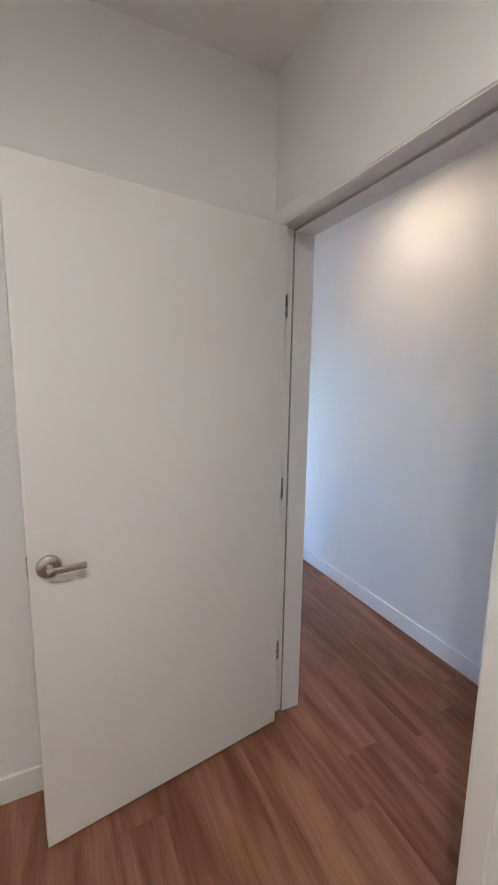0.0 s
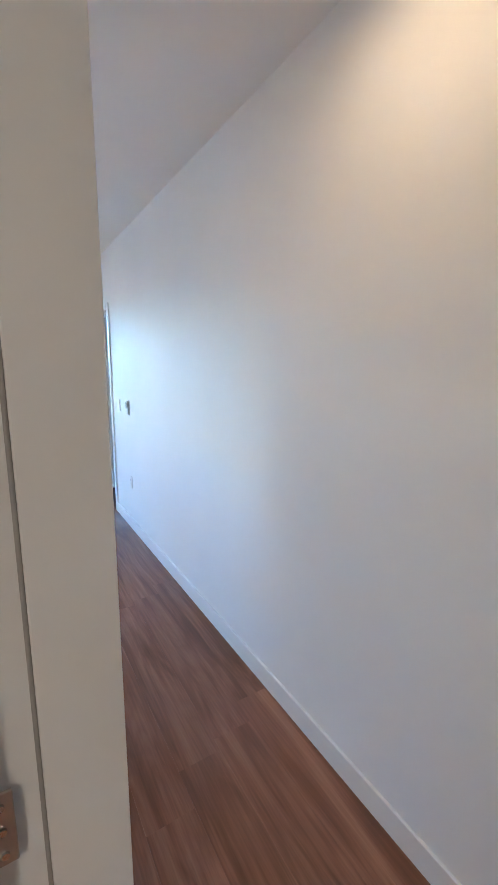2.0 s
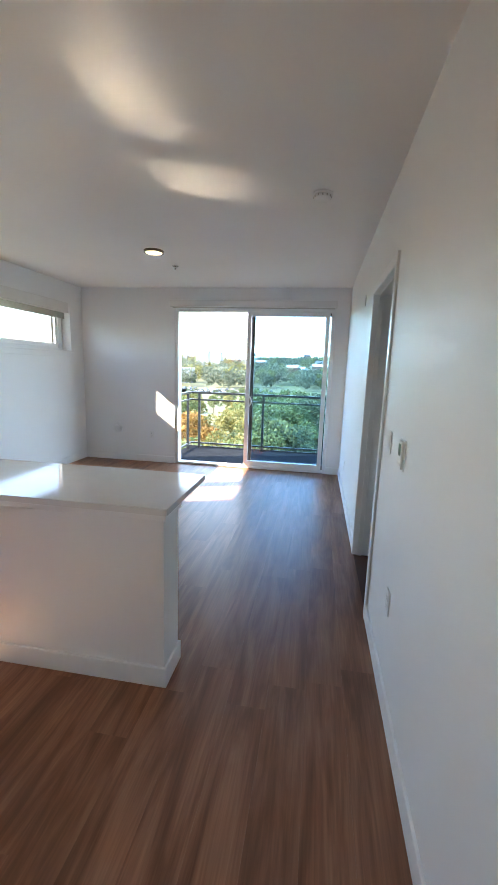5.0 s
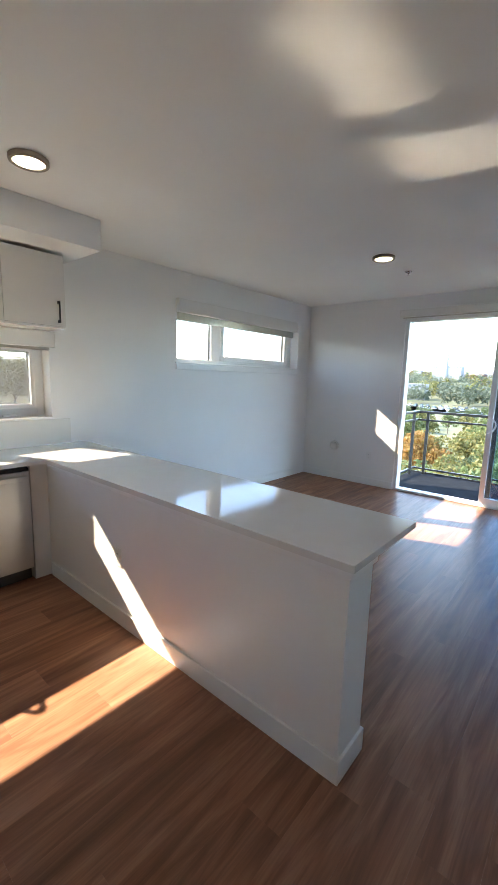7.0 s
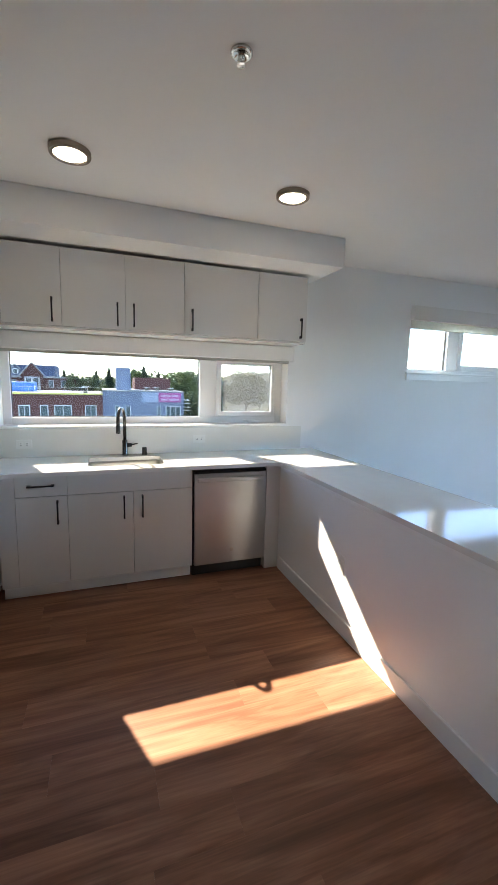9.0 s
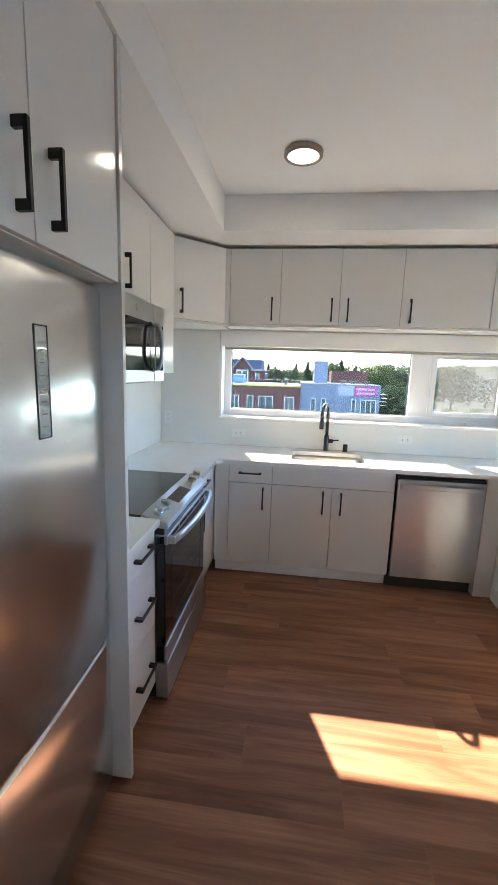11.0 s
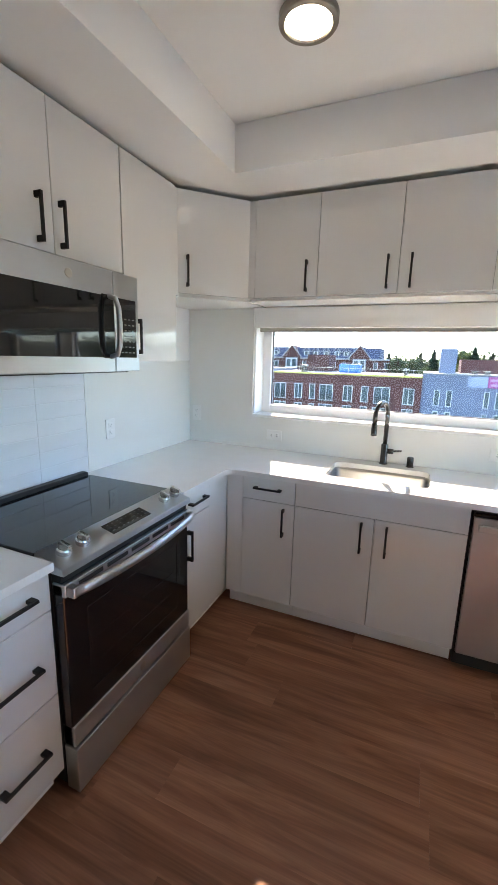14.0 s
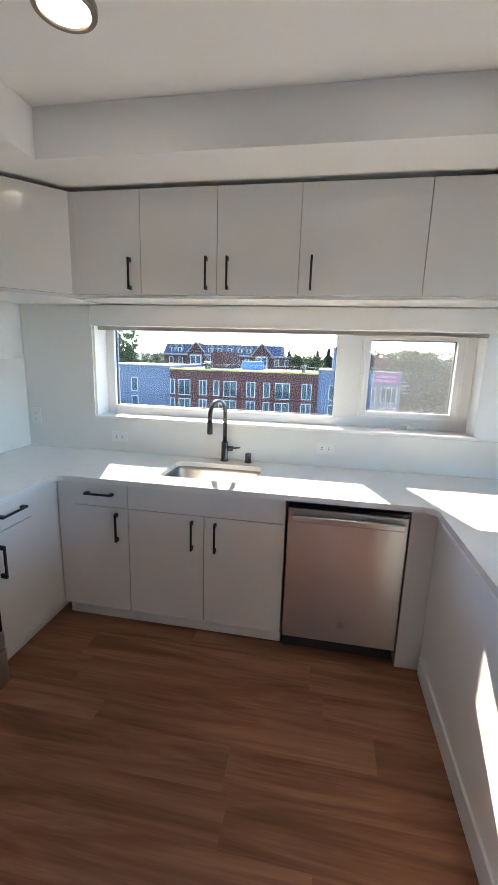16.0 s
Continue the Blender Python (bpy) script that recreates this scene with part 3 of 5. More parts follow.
# lower run on the back wall, on both sides of the range
RX0, RX1 = -3.005, -2.245
c = unit("base_cabinet", "y", FY, WX + 0.02, RX0 - 0.004, LZ, CB - 0.001, 0.61, "glossy white corner base cabinet with drawer and door", lower, kick=True)
part("filler", fbox("y", FY, -3.538, -3.31, -0.019, -0.004, LZ, CB - 0.003, 0.001), CAB, c)
front("drawer_front", "y", FY, -3.31, RX0 - 0.004, 0.742, CB - 0.003, c, (-3.165, 0.82, False))
front("door", "y", FY, -3.31, RX0 - 0.004, LZ, 0.742, c, (-3.075, 0.60, True))
c = unit("drawer_cabinet", "y", FY, -1.895, RX1 + 0.004, LZ, CB - 0.001, 0.61, "glossy white cabinet with three drawers", lower, kick=True)
for z0, z1, hz in ((0.742, CB - 0.003, 0.82), (0.425, 0.742, 0.575), (LZ, 0.425, 0.255)):
    front("drawer_front", "y", FY, -2.241, -1.895, z0, z1, c, (-2.09, hz, False))
# tall panel and cabinet round the refrigerator
FZ = 1.815
c = unit("refrigerator_cabinet", "y", 0.995, -1.864, -1.074, FZ, SO - 0.004, 0.645, "glossy white cabinet above the refrigerator with tall side panel", upper)
part("side_panel", box(-1.888, -1.866, SY, 1.003, 0.001, SO - 0.002, 0.0015), CAB, c, "tall white side panel")
front("door", "y", 0.995, -1.864, -1.465, FZ, SO - 0.006, c, (-1.527, 1.94, True))
front("door", "y", 0.995, -1.465, -1.074, FZ, SO - 0.006, c, (-1.41, 1.94, True))

# upper run under the soffit
spans = [(1.005, 1.387, 1.325), (1.387, 1.822, 1.765), (1.822, 2.262, 1.882), (2.262, 2.88, 2.325), (2.88, 3.335, 3.275)]
c = None
for i, (a, b, grip) in enumerate(spans):
    if i in (0, 1, 3, 4):
        hi = {0: b, 1: spans[2][1], 3: b, 4: b}[i]
        lo = 0.965 if i == 0 else a
        c = unit("upper_cabinet", "x", UX, lo, hi, UB, UT, 0.312, "glossy white upper cabinet under the soffit", upper)
        part("bottom_panel", fbox("x", UX, lo, hi, -0.312, -0.02, UB - 0.016, UB - 0.001, 0.001), CAB, c)
        if i == 0:
            part("filler", fbox("x", UX, 0.955, 1.003, -0.019, -0.006, UB, UT, 0.001), CAB, c)
    front("door", "x", UX, a, b, UB, UT, c, (grip, UB + 0.11, True))
# diagonal corner cabinet
c = thing("corner_cabinet", (-3.8, 0.6, UB), "glossy white diagonal corner upper cabinet", "cabinet", upper)
part("body", prism([(WX + 0.002, SY + 0.002), (-3.49, SY + 0.002), (-3.49, 0.625), (-3.815, 0.95), (WX + 0.002, 0.95)], UB - 0.016, UT), CABIN, c)
A, B = Vector((-3.487, 0.643, 0)), Vector((-3.797, 0.953, 0))
n = Vector((1, 1, 0)).normalized()
along = (B - A).normalized()
bm = prism([tuple((A + along * 0.002)[:2]), tuple((A + along * 0.002 + n * 0.019)[:2]), tuple((B - along * 0.002 + n * 0.019)[:2]), tuple((B - along * 0.002)[:2])], UB, UT, bevel=0.0015)
d = part("door", bm, CAB, c)
bm = bmesh.new()
bar = box(-0.0055, 0.0055, 0.024, 0.034, -0.084, 0.084, 0.0015, bm)
box(-0.0075, 0.0075, 0, 0.027, -0.084, -0.062, 0.0015, bm)
box(-0.0075, 0.0075, 0, 0.027, 0.062, 0.084, 0.0015, bm)
p = A + along * 0.06 + n * 0.019
bmesh.ops.transform(bm, verts=bm.verts, matrix=pose(p.x, p.y, UB + 0.12, 0, 0, -45))
part("handle", bm, BLACK, d, "matt black bar pull")
# uppers on the back wall
c = unit("upper_cabinet", "y", UYF, -3.44, -3.003, 1.53, UT, 0.312, "tall glossy white upper cabinet beside the microwave", upper)
front("door", "y", UYF, -3.44, -3.003, 1.53, UT, c, (-3.085, 1.65, True))
part("filler", fbox("y", UYF, -3.488, -3.442, -0.03, -0.012, UB - 0.016, UT, 0.001), CAB, c)
MX0, MX1 = -3.0, -2.24
c = unit("upper_cabinet", "y", UYF, MX0, MX1, 1.925, UT, 0.312, "glossy white two-door cabinet above the microwave", upper)
front("door", "y", UYF, MX0, -2.62, 1.925, UT, c, (-2.652, 2.035, True))
front("door", "y", UYF, -2.62, MX1, 1.925, UT, c, (-2.548, 2.035, True))
c = unit("upper_cabinet", "y", UYF, MX1 + 0.003, -1.896, 1.53, UT, 0.312, "tall glossy white upper cabinet beside the refrigerator panel", upper)
front("door", "y", UYF, MX1 + 0.003, -1.896, 1.53, UT, c, (-2.215, 1.65, True))
# dark block fills the gap under the soffit, painting its shade
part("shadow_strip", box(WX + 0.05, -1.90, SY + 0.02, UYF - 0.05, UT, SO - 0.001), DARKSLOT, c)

# worktop: one slab round the kitchen and out over the half wall
SKX0, SKX1, SKY0, SKY1 = -3.985, -3.63, 1.53, 2.09
PY0, PY1, PX = 2.998, 3.632, -1.022
wt = thing("worktop", (-3.5, 2.0, CB), "glossy white quartz worktop running on over the peninsula", "worktop")


def arc(cx, cy, r, a0, a1, n=6):
    return [(cx + r * math.cos(radians(a0 + (a1 - a0) * i / n)), cy + r * math.sin(radians(a0 + (a1 - a0) * i / n))) for i in range(n + 1)]


EX, EY, R = FX + 0.028, FY + 0.025, 0.06
outline = [(WX + 0.001, SY + 0.001), (RX0 - 0.003, SY + 0.001), (RX0 - 0.003, EY)]
outline += [(x, y) for x, y in arc(EX + R, EY + R, R, 270, 180)]
outline += [(x, y) for x, y in arc(EX + R, PY0 - R, R, 180, 90)]
outline += [(PX - 0.005, PY0), (PX, PY0 + 0.005), (PX, PY1 - 0.005), (PX - 0.005, PY1), (WX + 0.001, PY1)]
bm = bmesh.new()
hole = []
for cx, cy, a in ((SKX1 - 0.05, SKY1 - 0.05, 0), (SKX0 + 0.05, SKY1 - 0.05, 90), (SKX0 + 0.05, SKY0 + 0.05, 180), (SKX1 - 0.05, SKY0 + 0.05, 270)):
    hole += arc(cx, cy, 0.05, a, a + 90)
for z in (CB, CT):
    vo = [bm.verts.new((x, y, z)) for x, y in outline]
    vh = [bm.verts.new((x, y, z)) for x, y in hole]
    edges = [bm.edges.new((vv[i], vv[(i + 1) % len(vv)])) for vv in (vo, vh) for i in range(len(vv))]
    bmesh.ops.triangle_fill(bm, use_beauty=True, use_dissolve=False, edges=edges)
    if z == CB:
        lo_o, lo_h = vo, vh
for lo, hi in ((lo_o, vo), (lo_h, vh)):
    for i in range(len(lo)):
        j = (i + 1) % len(lo)
        bm.faces.new((lo[i], lo[j], hi[j], hi[i]))
bmesh.ops.recalc_face_normals(bm, faces=bm.faces)
part("slab", bm, QUARTZ, wt)
w2 = thing("worktop", (-2.08, 0.66, CB), "short glossy white quartz worktop beside the range", "worktop")
part("slab", box(RX1 + 0.003, -1.896, SY + 0.001, EY, CB, CT, 0.002), QUARTZ, w2)

# half wall under the peninsula
hw = tagged(part("half_wall", box(WX, -1.045, 3.02, 3.215, 0, CB - 0.032), WALL), "white half wall carrying the peninsula worktop", "half wall", kind="structure")
skirting("baseboard", -3.5, -1.045 + T, 3.02 - T, 3.02)
skirting("baseboard", -1.045, -1.045 + T, 3.02, 3.215)
skirting("baseboard", -4.08, -1.045 + T, 3.215, 3.215 + T)
tr = thing("trim", (-2.5, 3.1, CB - 0.03), "white ledge moulding under the peninsula worktop", "trim", kind="structure")
part("moulding", box(-3.5, -1.03, 3.006, 3.228, CB - 0.031, CB - 0.001, 0.004), TRIM, tr)


# ---- appliances ----
def badge(parent, at, axis, r=0.016):
    part("badge", lathe([(r, 0.0), (r, 0.0015), (r * 0.85, 0.0022)], at, 24, axis), NICKEL, parent, "small round metal badge", True)


# dishwasher
DWX = -3.50
dw = thing("dishwasher", (DWX, 2.585, 0), "stainless steel dishwasher with bar handle", "dishwasher")
part("body", box(WX + 0.06, DWX - 0.03, 2.29, 2.885, 0.10, 0.872), DARKSLOT, dw)
part("door", box(DWX - 0.028, DWX, 2.293, 2.882, 0.108, 0.845, 0.004), STEEL, dw, "brushed steel door")
part("control_edge", box(DWX - 0.028, DWX - 0.004, 2.293, 2.882, 0.847, 0.868, 0.003), BLACKGLASS, dw, "black control edge")
hd = part("handle", box(DWX + 0.016, DWX + 0.034, 2.31, 2.865, 0.785, 0.82, 0.007, segments=3), STEEL, dw, "flat steel bar handle")
for y in (2.315, 2.838):
    part("bracket", box(DWX - 0.001, DWX + 0.02, y, y + 0.022, 0.79, 0.815, 0.003), STEEL, hd)
part("toe_kick", box(WX + 0.06, DWX - 0.07, 2.29, 2.885, 0.001, 0.098), DARKSLOT, dw, "black toe kick")
badge(dw, (DWX, 2.60, 0.215), "X")

# range
rg = thing("range", ((RX0 + RX1) / 2, 0.7, 0), "slide-in electric range, stainless steel and black glass", "range")
part("body", box(RX0 + 0.004, RX1 - 0.004, SY + 0.02, 0.962, 0.03, 0.90, 0.002), BLACK, rg, "black side panels")
top = part("cooktop", box(RX0, RX1, SY + 0.06, 0.90, 0.908, 0.922, 0.003), BLACKGLASS, rg, "black glass cooktop")
part("rear_vent", box(RX0 + 0.004, RX1 - 0.004, SY + 0.012, SY + 0.06, 0.905, 0.94, 0.01, segments=3), BLACK, rg, "black rear vent trim")
# sloped control panel
prof = [(0.90, 0.905), (0.90, 0.926), (1.022, 0.892), (1.024, 0.868), (0.97, 0.868)]
bm = bmesh.new()
sides = [[bm.verts.new((x, y, z)) for y, z in prof] for x in (RX0 - 0.001, RX1 + 0.001)]
bm.faces.new(sides[0])
bm.faces.new(list(reversed(sides[1])))
for i in range(5):
    bm.faces.new((sides[0][i], sides[1][i], sides[1][(i + 1) % 5], sides[0][(i + 1) % 5]))
bmesh.ops.recalc_face_normals(bm, faces=bm.faces)
bmesh.ops.bevel(bm, geom=list(bm.edges), offset=0.002, segments=2, affect="EDGES")
cp = part("control_panel", bm, STEEL, rg, "sloped steel control panel")
slope = math.degrees(math.atan2(0.034, 0.122))


def on_panel(x, s, up=0.0):
    """Place on the sloped panel: s from back to front in metres, up along its normal."""
    a = radians(slope)
    return Vector((x, 0.90 + s * math.cos(a) + up * math.sin(a), 0.926 - s * math.sin(a) + up * math.cos(a)))


bm = box(-0.115, 0.115, -0.033, 0.033, -0.001, 0.0015, 0.001)
bmesh.ops.transform(bm, verts=bm.verts, matrix=Matrix.Translation(on_panel((RX0 + RX1) / 2, 0.064)) @ pose(0, 0, 0, -slope))
disp = part("display", bm, BLACKGLASS, cp, "black glass display")
KEYMARK = material("key_mark", (0.13, 0.135, 0.135), 0.5)
bm = bmesh.new()
for i in range(8):
    for j in range(3):
        if (i, j) not in ((3, 1), (4, 1)):
            box(-0.1 + i * 0.027, -0.09 + i * 0.027, -0.022 + j * 0.018, -0.0185 + j * 0.018, 0.0016, 0.0021, 0, bm)
bmesh.ops.transform(bm, verts=bm.verts, matrix=Matrix.Translation(on_panel((RX0 + RX1) / 2, 0.064)) @ pose(0, 0, 0, -slope))
part("key_marks", bm, KEYMARK, disp)
for x in (RX0 + 0.045, RX0 + 0.127, RX1 - 0.145, RX1 - 0.063):
    bm = lathe([(0.023, 0.0), (0.023, 0.004), (0.0255, 0.007), (0.0255, 0.018), (0.022, 0.024), (0.004, 0.025)], (0, 0, 0), 28)
    box(-0.007, 0.007, -0.0235, 0.0235, 0.02, 0.042, 0.004, bm)
    bmesh.ops.transform(bm, verts=bm.verts, matrix=Matrix.Translation(on_panel(x, 0.062)) @ pose(0, 0, 0, -slope))
    part("knob", bm, CHROME, cp, "steel control knob")
part("vent_strip", box(RX0 + 0.006, RX1 - 0.006, 0.96, 1.005, 0.835, 0.866, 0.003), BLACK, rg, "dark vent strip")
od = part("oven_door", box(RX0 + 0.004, RX1 - 0.004, 0.966, 1.010, 0.206, 0.832, 0.004), BLACKGLASS, rg, "black glass oven door")
part("lower_trim", box(RX0 + 0.004, RX1 - 0.004, 0.965, 1.017, 0.208, 0.290, 0.003), STEEL, od, "steel lower band")
part("upper_trim", box(RX0 + 0.004, RX1 - 0.004, 0.965, 1.020, 0.790, 0.834, 0.003), STEEL, od, "steel top edge with slots")
for i in range(5):
    x = RX0 + 0.05 + i * 0.134
    part("slot", box(x, x + 0.112, 1.0192, 1.0212, 0.806, 0.822, 0.0), DARKSLOT, od)
part("window", ring_y(1.009, 1.0115, RX0 + 0.10, RX1 - 0.10, 0.365, 0.70, 0.003), GUNMETAL, od, "thin line round the oven window")
pts = [((RX0 + 0.02) + (RX1 - RX0 - 0.04) * i / 16, 1.045 + 0.035 * math.sin(math.pi * i / 16) ** 0.7, 0.812) for i in range(17)]
hb = bmesh.new()
sweep(pts, 0.0145, hb)
for v in hb.verts:
    v.co.z = 0.812 + (v.co.z - 0.812) * 1.3
part("handle", hb, STEEL, od, "curved steel handle", True)
for x in (RX0 + 0.022, RX1 - 0.022):
    part("bracket", box(x - 0.014, x + 0.014, 1.018, 1.055, 0.794, 0.830, 0.004), STEEL, od)
part("drawer", box(RX0 + 0.004, RX1 - 0.004, 0.963, 1.022, 0.014, 0.198, 0.004), STEEL, rg, "steel storage drawer")
badge(od, ((RX0 + RX1) / 2, 1.017, 0.25), "Y", 0.018)
for z in (0.46, 0.56):
    part("rack", box(RX0 + 0.13, RX1 - 0.13, 1.0095, 1.0108, z, z + 0.003), GUNMETAL, od, "oven rack behind the dark glass")
part("plinth", box(RX0 + 0.02, RX1 - 0.02, SY + 0.05, 0.97, 0.0, 0.044), DARKSLOT, rg)

# microwave over the range
mw = thing("microwave", ((MX0 + MX1) / 2, 0.55, 1.485), "over-the-range microwave, stainless steel and black glass", "microwave")
part("body", box(MX0, MX1, SY + 0.001, 0.715, 1.487, 1.905, 0.003), BLACK, mw, "black side panels")
dr = part("door", box(MX0 + 0.165, MX1, 0.717, 0.752, 1.487, 1.905, 0.004), STEEL, mw, "steel door")
part("window", box(MX0 + 0.235, MX1 - 0.02, 0.751, 0.7545, 1.548, 1.80, 0.001), BLACKGLASS, dr, "black glass window")
pan = part("control_side", box(MX0, MX0 + 0.162, 0.717, 0.752, 1.487, 1.905, 0.004), STEEL, mw, "steel control side")
part("keypad", box(MX0 + 0.022, MX0 + 0.145, 0.751, 0.7545, 1.548, 1.80, 0.003), BLACKGLASS, pan, "black glass keypad")
bm = bmesh.new()
for i in range(4):
    for j in range(7):
        box(MX0 + 0.036 + i * 0.026, MX0 + 0.050 + i * 0.026, 0.7545, 0.7548, 1.568 + j * 0.024, 1.573 + j * 0.024, 0, bm)
part("key_marks", bm, KEYMARK, pan)
bm = sweep([(MX0 + 0.195, 0.752, 1.55), (MX0 + 0.195, 0.79, 1.56), (MX0 + 0.193, 0.803, 1.60), (MX0 + 0.192, 0.807, 1.675), (MX0 + 0.193, 0.803, 1.75), (MX0 + 0.195, 0.79, 1.79), (MX0 + 0.195, 0.752, 1.80)], 0.011)
part("handle", bm, STEEL, dr, "curved steel handle", True)
part("handle_backing", box(MX0 + 0.168, MX0 + 0.235, 0.7515, 0.757, 1.545, 1.805, 0.002), BLACKGLASS, dr)
badge(dr, ((MX0 + MX1) / 2 + 0.02, 0.752, 1.853), "Y", 0.017)
part("grille", box(MX0 + 0.02, MX1 - 0.02, 0.40, 0.70, 1.480, 1.4865), DARKSLOT, mw, "dark underside grille")

# refrigerator
RF0, RF1, RFY = -1.848, -1.085, 0.966
rf = thing("refrigerator", ((RF0 + RF1) / 2, 0.7, 0), "stainless steel refrigerator with freezer drawer below", "refrigerator")
part("body", box(RF0 + 0.006, RF1 - 0.006, SY + 0.02, RFY - 0.075, 0.02, 1.785, 0.004), GUNMETAL, rf)


def bowed_front(z0, z1):
    """A door front bowed slightly outward across its width."""
    bm = bmesh.new()
    n, back = 24, RFY - 0.07
    rows = []
    for z in (z0, z0 + 0.006, z1 - 0.006, z1):
        inset = 0.004 if z in (z0, z1) else 0.0
        row = []
        for i in range(n + 1):
            u = i / n
            edge = 0.012 * (max(0.0, 1 - u / 0.03) ** 2 + max(0.0, 1 - (1 - u) / 0.03) ** 2)
            row.append(bm.verts.new((RF0 + (RF1 - RF0) * u, RFY - 0.014 + 0.014 * math.sin(math.pi * u) - edge - inset, z)))
        rows.append(row)
    rows.insert(0, [bm.verts.new((v.co.x, back, z0)) for v in rows[0]])
    rows.append([bm.verts.new((v.co.x, back, z1)) for v in rows[-1]])
    for a, b in zip(rows, rows[1:]):
        for i in range(n):
            bm.faces.new((a[i], a[i + 1], b[i + 1], b[i]))
    bm.faces.new([r[0] for r in rows])
    bm.faces.new([r[-1] for r in rows])
    bmesh.ops.recalc_face_normals(bm, faces=bm.faces)
    return bm


ud = part("door", bowed_front(0.642, 1.79), FRIDGE, rf, "steel upper door", True)
part("freezer_drawer", bowed_front(0.06, 0.630), FRIDGE, rf, "steel freezer drawer", True)
cpn = part("control_panel", box(-1.527, -1.483, RFY - 0.012, RFY + 0.0015, 1.39, 1.65, 0.002), MIRRORGLASS, ud, "narrow glossy control strip")
part("bezel", ring_y(RFY - 0.012, RFY + 0.0025, -1.5295, -1.4805, 1.3875, 1.6525, 0.0025), GUNMETAL, cpn)
for i in range(7):
    part("icon", box(-1.515, -1.495, RFY + 0.001, RFY + 0.002, 1.415 + i * 0.03, 1.418 + i * 0.03), KEYMARK, cpn)
part("plinth", box(RF0 + 0.02, RF1 - 0.02, SY + 0.05, RFY - 0.08, 0.0, 0.058), DARKSLOT, rf)

# ---- sink ----
sk = thing("sink", ((SKX0 + SKX1) / 2, (SKY0 + SKY1) / 2, CB - 0.2), "undermount stainless steel sink", "sink")
bm = bmesh.new()
loops = []
for grow, z in ((0.012, CB - 0.0015), (0.0, CB - 0.0015), (-0.004, CB - 0.02), (-0.012, CB - 0.16), (-0.035, CB - 0.19), (-0.12, CB - 0.195)):
    loop = []
    rr = max(0.03, 0.05 + grow * 0.6)
    for cx, cy, a in ((SKX1 - 0.05, SKY1 - 0.05, 0), (SKX0 + 0.05, SKY1 - 0.05, 90), (SKX0 + 0.05, SKY0 + 0.05, 180), (SKX1 - 0.05, SKY0 + 0.05, 270)):
        sx, sy = (1 if a in (0, 270) else -1), (1 if a in (0, 90) else -1)
        for x, y in arc(cx + sx * (0.05 + grow - rr), cy + sy * (0.05 + grow - rr), rr, a, a + 90):
            loop.append(bm.verts.new((x, y, z)))
    loops.append(loop)
for a, b in zip(loops, loops[1:]):
    for i in range(len(a)):
        j = (i + 1) % len(a)
        bm.faces.new((a[i], a[j], b[j], b[i]))
bm.faces.new(loops[-1])
bmesh.ops.recalc_face_normals(bm, faces=bm.faces)
SINKSTEEL = mottled("sink_steel", (0.36, 0.355, 0.345), (0.42, 0.415, 0.405), 30, 0.34, 1.0, 0.1, 90, 0.0004, (1, 0.1, 1))
part("bowl", bm, SINKSTEEL, sk, smooth=True)
part("drain", lathe([(0.045, 0.0), (0.045, 0.003), (0.035, 0.003), (0.03, 0.001)], ((SKX0 + SKX1) / 2, (SKY0 + SKY1) / 2, CB - 0.1945), 28), CHROME, sk, "round steel drain", True)

# faucet
FAX, FAY = -4.075, 1.815
fc = thing("faucet", (FAX, FAY, CT), "gunmetal pull-down kitchen faucet", "faucet")
part("base", lathe([(0.027, 0.0), (0.027, 0.004), (0.0225, 0.007), (0.0215, 0.01), (0.0215, 0.125), (0.0195, 0.13), (0.014, 0.132)], (FAX, FAY, CT), 28), GUNMETAL, fc, smooth=True)
arch = [(FAX, FAY, CT + 0.12), (FAX, FAY, CT + 0.315)]
ax, ay = math.cos(radians(-20)), math.sin(radians(-20))
for i in range(1, 15):
    a = math.pi * i / 14
    d = 0.085 * (1 - math.cos(a))
    arch.append((FAX + ax * d, FAY + ay * d, CT + 0.315 + 0.085 * math.sin(a)))
arch.append((FAX + ax * 0.17, FAY + ay * 0.17, CT + 0.285))
part("spout", sweep(arch, 0.0135, n=18), GUNMETAL, fc, smooth=True)
part("spray_head", lathe([(0.013, 0.0), (0.0165, -0.012), (0.018, -0.07), (0.0175, -0.085), (0.012, -0.087)], (FAX + ax * 0.17, FAY + ay * 0.17, CT + 0.29), 24), GUNMETAL, fc, smooth=True)
lv = part("lever_hub", tube((FAX, FAY + 0.015, CT + 0.085), (FAX, FAY + 0.055, CT + 0.085), 0.0165), GUNMETAL, fc, smooth=True)
part("lever", tube((FAX, FAY + 0.05, CT + 0.088), (FAX + 0.004, FAY + 0.105, CT + 0.096), 0.0065, r2=0.005), GUNMETAL, lv, smooth=True)
ag = thing("air_gap", (-4.07, 1.975, CT), "small gunmetal air gap cap beside the faucet", "air gap")
part("cap", lathe([(0.024, 0.0), (0.024, 0.004), (0.020, 0.006), (0.0195, 0.058), (0.017, 0.063), (0.005, 0.064)], (-4.07, 1.975, CT), 24), GUNMETAL, ag, smooth=True)

